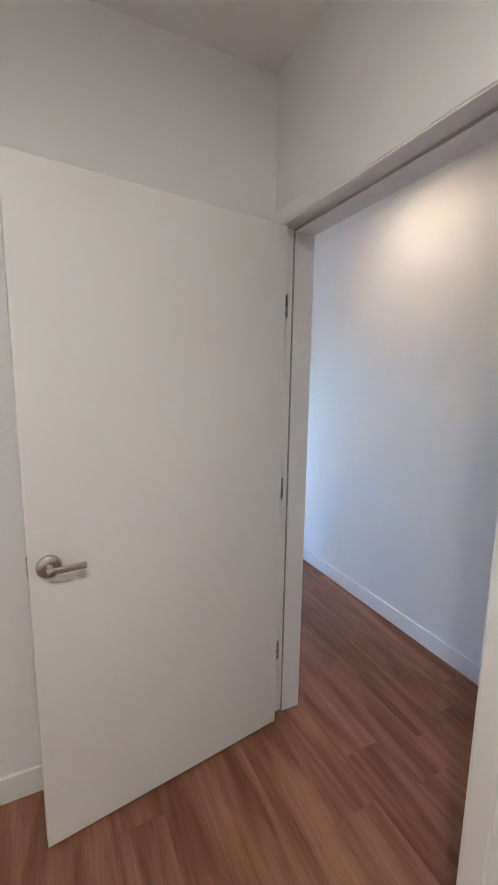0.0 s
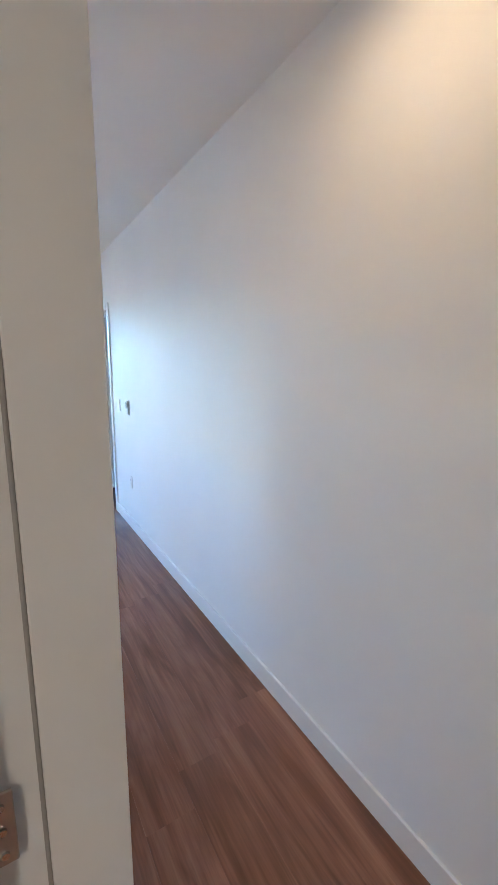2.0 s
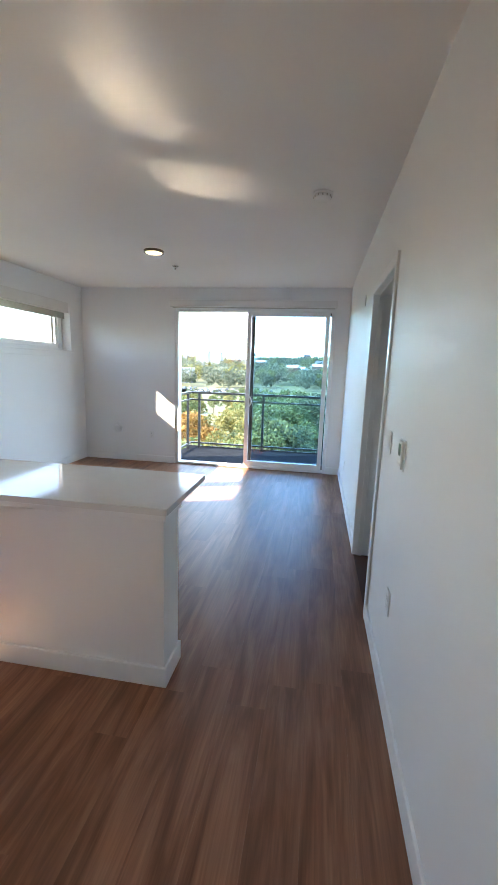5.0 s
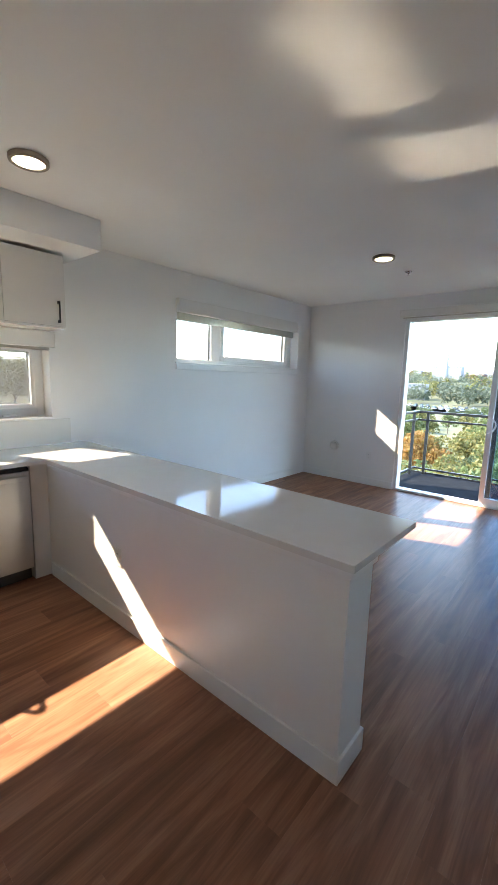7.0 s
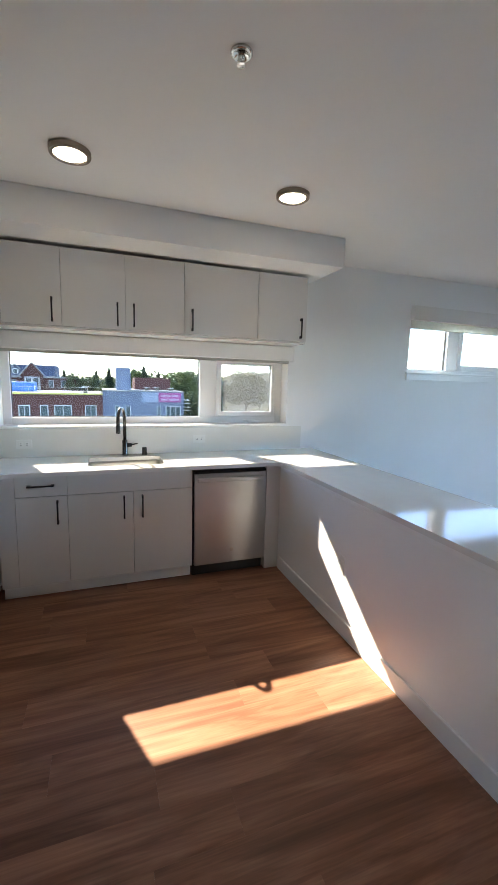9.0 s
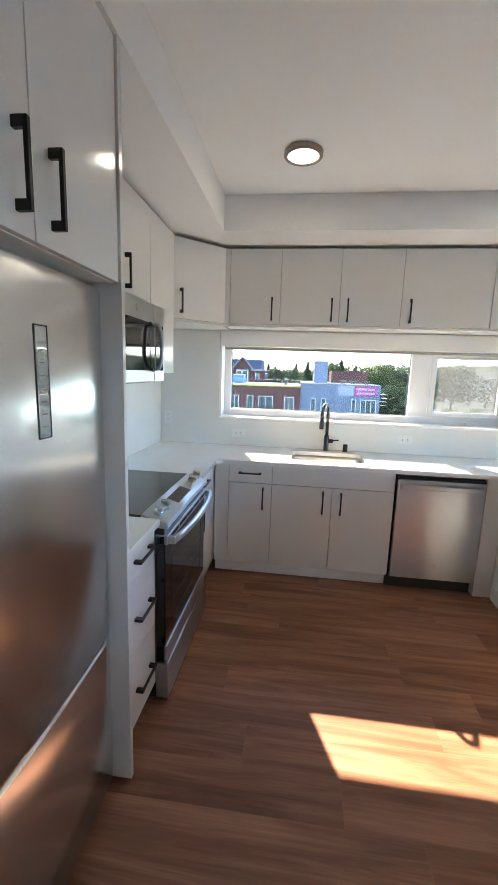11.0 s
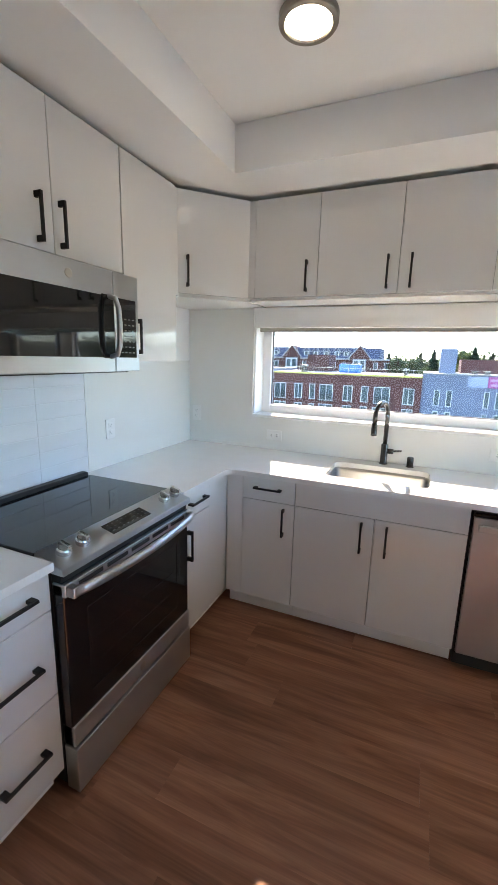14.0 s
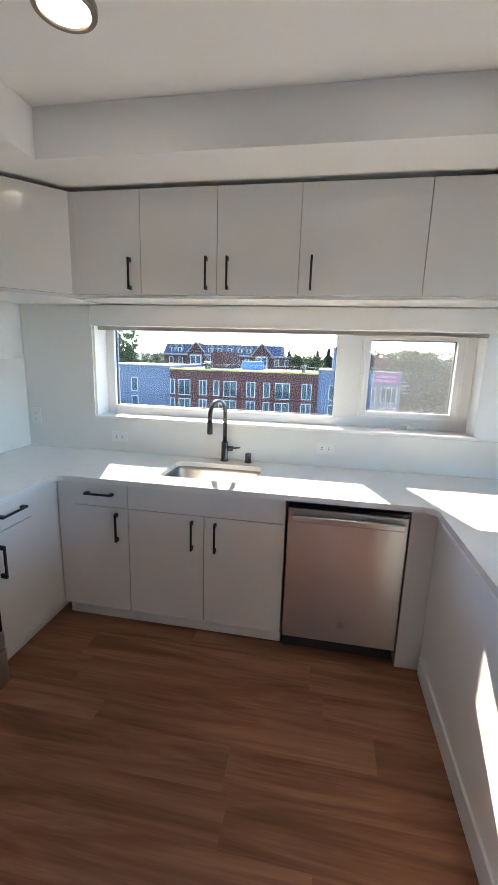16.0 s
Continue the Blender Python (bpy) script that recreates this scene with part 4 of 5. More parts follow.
# ---- backsplash ----
TX0, TX1, TW, TH = -3.05, -1.892, 0.3035, 0.0785
bs = thing("backsplash", (WX, 2.0, CT), "plain white backsplash slab round the worktop", "backsplash", kind="structure")
part("slab", box(WX + 0.0005, WX + 0.012, SY + 0.012, K1 + 0.16, CT + 0.001, KZ0 - 0.02), SPLASH, bs)
part("slab", box(WX + 0.0005, WX + 0.012, SY + 0.012, K0 - 0.014, KZ0 - 0.02, UB - 0.018), SPLASH, bs)
part("slab", box(WX + 0.012, TX0 - 0.003, SY + 0.0005, SY + 0.0092, CT + 0.001, 1.528), SPLASH, bs)
ts = tagged(part("tile_splash", box(TX0 - 0.002, TX1, SY + 0.0005, SY + 0.0075, CT + 0.001, 1.484), GROUT), "white stacked wall tiles behind the range", "tile splash", kind="structure")
tile_meshes = {}
for j in range(8):
    z0 = max(CT + 0.0015, 0.928 + (j - 1) * TH)
    z1 = min(0.928 + j * TH, 1.483)
    x0 = TX0
    while x0 < TX1 - 0.01:
        x1 = min(x0 + TW, TX1)
        key = (round(x1 - x0, 4), round(z1 - z0, 4))
        if key not in tile_meshes:
            tm = bpy.data.meshes.new("tile")
            bm = box(-key[0] / 2 + 0.0008, key[0] / 2 - 0.0008, 0, 0.005, -key[1] / 2 + 0.0008, key[1] / 2 - 0.0008, 0.001, segments=1)
            bm.to_mesh(tm)
            bm.free()
            tm.materials.append(TILE)
            tile_meshes[key] = tm
        o = new("tile", tile_meshes[key])
        o.parent = ts
        o.location = ((x0 + x1) / 2, SY + 0.004, (z0 + z1) / 2)
        x0 = x1


# ---- small fittings ----
def plate(name, face, at, w, h, kind, label, sign=1):
    """A wall plate. face: 'x' or 'y'; at: its centre on the wall; sign: way that it faces."""
    p = thing(name, at, label, name.replace("_", " "))

    def pb(u0, u1, d0, d1, v0, v1, bevel=0.0, bm=None):
        d0, d1 = sorted((sign * d0, sign * d1))
        if face == "x":
            return box(at[0] + d0, at[0] + d1, at[1] + u0, at[1] + u1, at[2] + v0, at[2] + v1, bevel, bm)
        return box(at[0] + u0, at[0] + u1, at[1] + d0, at[1] + d1, at[2] + v0, at[2] + v1, bevel, bm)

    part("cover", pb(-w / 2, w / 2, 0.0, 0.006, -h / 2, h / 2, 0.002), PLASTIC, p)
    if kind == "outlet":
        wide = w > h
        for k in (-0.021, 0.021):
            u, v = (k, 0) if wide else (0, k)
            s = part("socket", pb(u - 0.0155, u + 0.0155, 0.005, 0.0085, v - 0.0155, v + 0.0155, 0.002), PLASTIC, p)
            bm = bmesh.new()
            for q in (-0.006, 0.006):
                if wide:
                    pb(u - 0.003, u + 0.006, 0.0084, 0.0089, v + q - 0.0018, v + q + 0.0018, 0, bm)
                else:
                    pb(u + q - 0.001, u + q + 0.001, 0.0084, 0.0089, v - 0.001, v + 0.006, 0, bm)
            pb(u - 0.002, u + 0.002, 0.0084, 0.0089, v - 0.009, v - 0.005, 0, bm)
            part("slots", bm, DARKSLOT, s)
    elif kind == "switch":
        part("rocker", pb(-0.0165, 0.0165, 0.005, 0.0095, -0.033, 0.033, 0.002), PLASTIC, p)
    elif kind == "thermostat":
        part("case", pb(-w / 2 + 0.008, w / 2 - 0.008, 0.005, 0.018, -h / 2 + 0.008, h / 2 - 0.008, 0.005), PLASTIC, p)
        part("screen", pb(-w / 2 + 0.022, w / 2 - 0.022, 0.0175, 0.0188, -0.005, h / 2 - 0.022, 0.001), material("lcd_grey", (0.22, 0.26, 0.24), 0.2), p, "grey-green display")
        for q in (-0.022, 0.0, 0.022):
            part("button", pb(q - 0.009, q + 0.009, 0.0175, 0.0205, -h / 2 + 0.022, -h / 2 + 0.036, 0.001), PLASTIC, p)
    return p


B12 = WX + 0.012
plate("outlet", "x", (B12, 2.465, 1.035), 0.115, 0.072, "outlet", "white power outlet lying sideways in the backsplash")
plate("outlet", "x", (B12, 1.05, 1.02), 0.115, 0.072, "outlet", "white power outlet lying sideways in the backsplash")
plate("outlet", "x", (B12, 0.41, 1.135), 0.072, 0.115, "outlet", "white power outlet in the backsplash corner")
plate("outlet", "y", (-3.23, SY + 0.0092, 1.135), 0.072, 0.115, "outlet", "white power outlet beside the range")
plate("outlet", "y", (-2.57, 3.02, 0.445), 0.072, 0.115, "outlet", "white power outlet on the half wall", -1)
plate("outlet", "y", (-2.98, NY, 0.446), 0.072, 0.115, "outlet", "white power outlet on the balcony wall", -1)
plate("outlet", "x", (0.0, 3.22, 0.475), 0.072, 0.115, "outlet", "white power outlet on the hall wall", -1)
plate("outlet", "x", (0.0, 6.48, 0.385), 0.072, 0.115, "outlet", "white power outlet near the balcony door", -1)
plate("light_switch", "x", (0.0, 3.55, 1.19), 0.072, 0.115, "switch", "white rocker light switch beside the doorway", -1)
plate("light_switch", "x", (HX1, 0.90, 1.18), 0.115, 0.115, "switch", "white light switch on the hall side wall")
plate("thermostat", "x", (0.0, 3.225, 1.19), 0.092, 0.14, "thermostat", "white wall thermostat with grey display", -1)
plate("door_chime", "x", (0.0, 5.44, 2.20), 0.05, 0.09, "plain", "small white box high on the wall", -1)
vc = thing("vent_cover", (-3.562, NY, 0.528), "round white plastic wall vent cover", "vent cover")
part("flange", lathe([(0.078, 0.0), (0.078, -0.005), (0.07, -0.009), (0.06, -0.01)], (-3.562, NY, 0.528), 36, "Y"), PLASTIC, vc, smooth=True)
part("cap", lathe([(0.05, -0.004), (0.058, -0.016), (0.058, -0.038), (0.05, -0.046), (0.01, -0.047)], (-3.562, NY, 0.528), 36, "Y"), PLASTIC, vc, smooth=True)


def ceiling_lamp(x, y, diffuser, label, r=0.102, h=0.027):
    c = thing("ceiling_light", (x, y, H), label, "ceiling light", "round ceiling lights")
    part("ring", lathe([(r - 0.004, 0.0), (r, -0.003), (r, -h + 0.004), (r - 0.003, -h), (r - 0.020, -h - 0.001), (r - 0.024, -h + 0.006), (r - 0.024, 0.0)], (x, y, H), 48), BRONZE, c, smooth=False)
    part("diffuser", lathe([(r - 0.025, -h + 0.012), (r - 0.025, -h + 0.004), (r - 0.05, -h + 0.001), (0.01, -h + 0.0)], (x, y, H), 40), diffuser, c, "glowing white diffuser", True)


for x, y in ((-2.971, 1.518), (-2.962, 2.774), (-2.134, 5.572)):
    ceiling_lamp(x, y, LAMPWHITE, "lit round ceiling light with bronze ring")
ceiling_lamp(-0.43, 0.16, LAMPWARM, "warm lit round ceiling light in the hall", 0.072)
# added fill light for the small room, out of view
ceiling_lamp(-2.1, -1.9, ROOMFILL, "unseen ceiling light added to brighten the small room")


def sprinkler(x, y):
    s = thing("sprinkler", (x, y, H), "chrome fire sprinkler head on the ceiling", "sprinkler", "ceiling sprinklers")
    part("escutcheon", lathe([(0.040, 0.0), (0.040, -0.006), (0.036, -0.010), (0.028, -0.011), (0.022, -0.003)], (x, y, H), 32), CHROME, s, smooth=True)
    part("body", lathe([(0.012, 0.0), (0.012, -0.022), (0.008, -0.024), (0.005, -0.034)], (x, y, H), 20), CHROME, s, smooth=True)
    for k in (-1, 1):
        part("arm", sweep([(x + k * 0.010, y, H - 0.02), (x + k * 0.014, y, H - 0.030), (x + k * 0.003, y, H - 0.041)], 0.0025, n=8), CHROME, s)
    part("deflector", lathe([(0.015, -0.041), (0.016, -0.0425), (0.004, -0.0435)], (x, y, H), 20), CHROME, s)


sprinkler(-2.06, 2.135)
sprinkler(-2.13, 6.2)
sm = thing("smoke_detector", (-0.44, 4.335, H), "round white smoke detector on the ceiling", "smoke detector")
part("base", lathe([(0.068, 0.0), (0.068, -0.008), (0.064, -0.012)], (-0.44, 4.335, H), 40), PLASTIC, sm, smooth=True)
part("head", lathe([(0.058, -0.012), (0.056, -0.03), (0.044, -0.044), (0.02, -0.048)], (-0.44, 4.335, H), 40), PLASTIC, sm, smooth=True)
for i in range(12):
    a = 2 * math.pi * i / 12
    cx, cy = -0.44 + 0.0565 * math.cos(a), 4.335 + 0.0565 * math.sin(a)
    part("slot", tube((cx, cy, H - 0.017), (cx, cy, H - 0.029), 0.005, n=8), NICKEL, sm)


# ---- balcony ----
BY = 9.22
bal = thing("balcony", (-1.4, 8.4, -0.1), "dark balcony deck outside the sliding door", "balcony", kind="structure")
part("deck", box(-2.95, 0.3, NY + 0.2, BY + 0.08, -0.22, -0.07, 0.004), BALCONY, bal)
part("edge_trim", box(-2.97, 0.32, BY + 0.081, BY + 0.10, -0.24, -0.05, 0.003), RAILING, bal)
part("threshold", box(SA, SB, NY + 0.151, NY + 0.21, -0.06, -0.004, 0.004), NICKEL, bal)
# unseen slab added to keep sky light off the living room walls
tagged(part("unseen_shade_slab", box(-3.1, 0.45, NY + 0.2, BY + 0.12, 2.78, 3.0), CEIL), "added unseen slab shading the balcony door", "ceiling", kind="structure")
rail = thing("railing", (-1.4, BY, -0.07), "dark painted metal balcony railing", "railing")
for z0, z1, dep in ((1.02, 1.06, 0.035), (0.885, 0.915, 0.02), (0.01, 0.04, 0.02)):
    part("rail", box(-2.88, 0.28, BY - dep, BY + dep, z0, z1, 0.004), RAILING, rail)
    part("side_rail", box(-2.88 - dep, -2.88 + dep, NY + 0.2, BY - dep, z0, z1, 0.004), RAILING, rail)
for x, y in ((-2.88, BY - 0.18), (-2.70, BY), (-1.41, BY), (-0.05, BY), (-2.88, 7.75)):
    part("post", box(x - 0.022, x + 0.022, y - 0.022, y + 0.022, -0.07, 1.02, 0.003), RAILING, rail)

# ---- outside: ground with distant hills ----
GZ = -13.0
GRASS = mottled("ground_cover", (0.062, 0.081, 0.027), (0.138, 0.131, 0.069), 0.03, 0.95, 0, 0.4, 0.5, 0.2)
ASPHALT = mottled("asphalt", (0.05, 0.05, 0.052), (0.075, 0.075, 0.075), 0.4, 0.9)


def land(x, y):
    """Height of the ground: flat near, rising to wooded hills far off."""
    r = math.hypot(x, y)
    if r < 260:
        return GZ
    u = min(1.0, (r - 260) / 900)
    rise = 44 if y > abs(x) * 0.3 else 17
    wave = noise.noise(Vector((x * 0.0016, y * 0.0016, 3.1))) * 14 + noise.noise(Vector((x * 0.006, y * 0.006, 1.7))) * 4
    return GZ + u * u * (3 - 2 * u) * (rise + wave)


N = 100
axis = [4200 * (abs(t) ** 2.2) * (1 if t > 0 else -1) for t in (2 * i / N - 1 for i in range(N + 1))]
bm = bmesh.new()
grid = [[bm.verts.new((x, y, land(x, y))) for y in axis] for x in axis]
for i in range(N):
    for j in range(N):
        bm.faces.new((grid[i][j], grid[i + 1][j], grid[i + 1][j + 1], grid[i][j + 1]))
tagged(part("ground", bm, GRASS, smooth=True), "green ground rising to distant wooded hills", "ground", kind="structure")


def strip(name, pts, width, mat, label, lift=0.03):
    """A paved strip along points in plan."""
    bm = bmesh.new()
    rows = []
    for i, p in enumerate(pts):
        a, b = Vector(pts[max(i - 1, 0)]), Vector(pts[min(i + 1, len(pts) - 1)])
        d = (b - a).normalized()
        s = Vector((-d.y, d.x)) * width / 2
        rows.append([bm.verts.new((p[0] + k * s.x, p[1] + k * s.y, GZ + h)) for k, h in ((-1, lift), (1, lift))])
    for a, b in zip(rows, rows[1:]):
        bm.faces.new((a[0], b[0], b[1], a[1]))
    bmesh.ops.solidify(bm, geom=list(bm.faces), thickness=-0.15)
    bmesh.ops.recalc_face_normals(bm, faces=bm.faces)
    return tagged(part(name, bm, mat), label, "road", kind="structure")


strip("road", [(14, 20), (3, 55), (-1, 82), (6, 120), (30, 190)], 9, ASPHALT, "grey asphalt street below the balcony")
strip("road", [(-58, 60), (-62, 26), (-72, 19), (-120, 22), (-260, 40)], 12, ASPHALT, "grey asphalt street beside the blue building")
strip("parking", [(-110, 235), (-20, 245)], 46, ASPHALT, "far car park")


# ---- trees ----
def leaf_mat(name, a, b, c):
    m = material(name, a, 0.75)
    g = node(m, "ShaderNodeNewGeometry")
    col = ramp(m, g.outputs["Random Per Island"], [(0.0, a), (0.55, b), (1.0, c)])
    join(m, col, bsdf(m).inputs["Base Color"])
    t = m.node_tree.nodes.new("ShaderNodeBsdfTranslucent")
    mix = m.node_tree.nodes.new("ShaderNodeMixShader")
    mix.inputs[0].default_value = 0.4
    join(m, col, t.inputs[0])
    join(m, bsdf(m).outputs[0], mix.inputs[1])
    join(m, t.outputs[0], mix.inputs[2])
    join(m, mix.outputs[0], m.node_tree.nodes["Material Output"].inputs["Surface"])
    return m


LEAF = leaf_mat("leaves_green", (0.070, 0.100, 0.036), (0.105, 0.140, 0.050), (0.160, 0.190, 0.080))
LEAFD = leaf_mat("leaves_dark", (0.050, 0.076, 0.038), (0.078, 0.108, 0.054), (0.115, 0.142, 0.076))
LEAFY = leaf_mat("leaves_yellow", (0.09, 0.10, 0.03), (0.14, 0.14, 0.045), (0.20, 0.175, 0.065))
LEAFO = leaf_mat("leaves_orange", (0.18, 0.09, 0.025), (0.27, 0.15, 0.04), (0.33, 0.22, 0.07))
LEAFN = leaf_mat("needles", (0.025, 0.045, 0.028), (0.04, 0.07, 0.04), (0.065, 0.10, 0.055))
# far woods: distance haze is put into the greyed leaf colour
LEAFH = leaf_mat("leaves_hazy", (0.055, 0.075, 0.05), (0.085, 0.105, 0.07), (0.12, 0.14, 0.10))
LEAFP = leaf_mat("leaves_pale", (0.10, 0.135, 0.05), (0.15, 0.185, 0.07), (0.21, 0.235, 0.10))
BARK = mottled("bark", (0.06, 0.045, 0.035), (0.11, 0.09, 0.07), 4.0, 0.9, 0, 0.6, 20, 0.02)


def quads(centres, size, rng, squash=1.0):
    """Leaf-sized quads, turned at random, at the given places."""
    k = len(centres)
    a = rng.normal(size=(k, 3))
    a /= np.linalg.norm(a, axis=1)[:, None]
    b = np.cross(a, rng.normal(size=(k, 3)))
    b /= np.linalg.norm(b, axis=1)[:, None]
    s = (size * rng.uniform(0.6, 1.3, k))[:, None]
    a, b = a * s, b * s * 0.7
    v = np.stack([centres - a, centres - 0.2 * a + b, centres + a, centres + 0.2 * a - b], 1).reshape(-1, 3)
    f = np.arange(4 * k).reshape(-1, 4)
    return v, f


def mesh_of(name, v, f, mat):
    me = bpy.data.meshes.new(name)
    me.from_pydata(v.tolist(), [], f.tolist())
    me.materials.append(mat)
    return me


def tree(mat, height, spread, seed, leaves=2000, size=0.32, conifer=False, label="leafy green tree below the building"):
    """A tapered trunk with limbs and a crown of many small leaves in uneven clumps."""
    rng = np.random.default_rng(seed)
    t = thing("tree", (0, 0, 0), label, "tree", "trees outside")
    bm = bmesh.new()
    top = height * (0.95 if conifer else 0.62)
    bend = rng.normal(size=2) * 0.25
    tube((0, 0, -0.3), (bend[0], bend[1], top), height * 0.028, bm, height * 0.006, 9)
    tips = []
    if not conifer:
        for i in range(9):
            z0 = height * rng.uniform(0.25, 0.58)
            a = 2 * math.pi * (i + rng.uniform(0, 0.6)) / 9
            r = spread * rng.uniform(0.45, 0.85)
            tip = (r * math.cos(a), r * math.sin(a), z0 + height * rng.uniform(0.12, 0.34))
            tube((bend[0] * z0 / top, bend[1] * z0 / top, z0), tip, height * 0.010, bm, height * 0.003, 6)
            tips.append(tip)
        tips += [(rng.normal() * spread * 0.3, rng.normal() * spread * 0.3, height * rng.uniform(0.72, 0.9)) for _ in range(6)]
        tips += [(rng.normal() * spread * 0.5, rng.normal() * spread * 0.5, height * rng.uniform(0.4, 0.7)) for _ in range(7)]
        per = leaves // len(tips)
        cs = []
        for p in tips:
            d = rng.normal(size=(per, 3))
            d /= np.linalg.norm(d, axis=1)[:, None]
            rad = spread * rng.uniform(0.28, 0.46) * rng.uniform(0.45, 1.0, per)[:, None] ** 0.5
            cs.append(np.array(p) + d * rad * np.array([1, 1, 0.8]))
        c = np.concatenate(cs)
    else:
        u = rng.uniform(0.0, 1.0, leaves) ** 0.7
        z = height * (1 - 0.88 * u)
        tier = 0.75 + 0.25 * np.sin(z * 5.0)
        r = spread * u * tier * rng.uniform(0.25, 1.0, leaves) ** 0.6
        a = rng.uniform(0, 2 * math.pi, leaves)
        c = np.stack([r * np.cos(a), r * np.sin(a), z - 0.25 * r], 1)
    part("trunk", bm, BARK, t, "brown bark")
    v, f = quads(c, size, rng)
    crown = new("crown", mesh_of("crown", v, f, mat))
    crown.parent = t
    return t


rnd = random.Random(11)
near = {
    "green": [tree(LEAF, 10, 3.6, 31, 7500, 0.15), tree(LEAF, 11, 3.9, 32, 7500, 0.16)],
    "dark": [tree(LEAFD, 11, 4.2, 33, 9000, 0.16, label="dark green broad tree below the building")],
    "yellow": [tree(LEAFY, 9.5, 3.4, 35, 7000, 0.15, label="yellow-green tree in early autumn"), tree(LEAFY, 11, 3.8, 36, 7500, 0.15, label="yellow-green tree in early autumn")],
    "orange": [tree(LEAFO, 9.5, 3.3, 37, 7000, 0.15, label="orange autumn tree below the building")],
}
kinds = {
    "green": [tree(LEAF, 10, 3.6, 1, 3000, 0.24), tree(LEAF, 12, 4.2, 2, 3600, 0.25)],
    "dark": [tree(LEAFD, 11, 4.4, 3, 3600, 0.25, label="dark green broad tree below the building"), tree(LEAFD, 12.5, 4.8, 4, 3800, 0.26, label="dark green broad tree below the building")],
    "yellow": [tree(LEAFY, 9.5, 3.4, 5, 3000, 0.24, label="yellow-green tree in early autumn"), tree(LEAFY, 11, 3.8, 6, 3000, 0.24, label="yellow-green tree in early autumn")],
    "orange": [tree(LEAFO, 9.5, 3.3, 7, 3000, 0.24, label="orange autumn tree below the building")],
    "pale": [tree(LEAFP, 10, 3.9, 41, 3800, 0.24, label="pale yellow-green tree beyond the street"), tree(LEAFP, 11, 4.3, 42, 3800, 0.25, label="pale yellow-green tree beyond the street")],
    "conifer": [tree(LEAFN, 15, 5.4, 8, 5200, 0.26, True, "tall dark green conifer tree")],
}
used = set()


def plant(kind, x, y, scale=1.0, base=None):
    pick = rnd.choice((near if 0 < y < 56 and x > -40 else kinds)[kind])
    m = pose(x, y, GZ if base is None else base, 0, 0, rnd.uniform(0, 360))
    if pick.name not in used:
        used.add(pick.name)
        pick.scale = (scale,) * 3
        pick.matrix_basis = m @ Matrix.Diagonal((scale, scale, scale, 1))
        return pick
    c = copy_thing(pick, m)
    c.scale = (scale * rnd.uniform(0.94, 1.06),) * 3
    return c


# below the balcony
for x, y, kind, s in ((-7.5, 24, "green", 0.95), (-4.5, 30, "yellow", 1.05), (-9.5, 32, "yellow", 1.0), (-13.5, 27, "green", 0.9), (-6.5, 37, "green", 1.0),
                      (-3.4, 33, "dark", 0.92), (-5.0, 39, "dark", 0.95), (-2.2, 40, "dark", 0.86), (-1.6, 27, "green", 0.6), (-5.2, 22, "green", 0.66),
                      (-17, 36, "orange", 1.0), (-13, 43, "orange", 1.1), (-20, 46, "orange", 1.15), (-9, 46, "yellow", 1.1), (-4, 50, "green", 1.05),
                      (-24, 38, "green", 1.0), (-16, 55, "yellow", 1.1), (-23, 60, "orange", 1.1), (-9, 60, "green", 1.1), (-2, 62, "dark", 1.0),
                      (-30, 55, "yellow", 1.1), (-14, 70, "yellow", 1.2), (-5, 76, "green", 1.05), (-26, 78, "green", 1.2), (-34, 74, "orange", 1.2),
                      (-18, 90, "yellow", 1.25), (-8, 98, "green", 1.15), (-30, 98, "yellow", 1.3), (-40, 92, "green", 1.2), (0, 108, "dark", 1.05),
                      (14, 64, "green", 0.8), (24, 84, "dark", 1.0), (12, 112, "green", 1.0), (26, 118, "dark", 1.1), (17, 136, "green", 1.1)):
    plant(kind, x, y, min(s, (14.0 - 0.046 * y) / 11.5))
for i in range(60):
    y = rnd.uniform(118, 205)
    x = rnd.uniform(-0.62, 0.22) * y
    plant(rnd.choice(("green", "dark", "yellow", "green", "dark")), x, y, (14.0 - 0.046 * y) / 11.5 * rnd.uniform(0.7, 1.0))
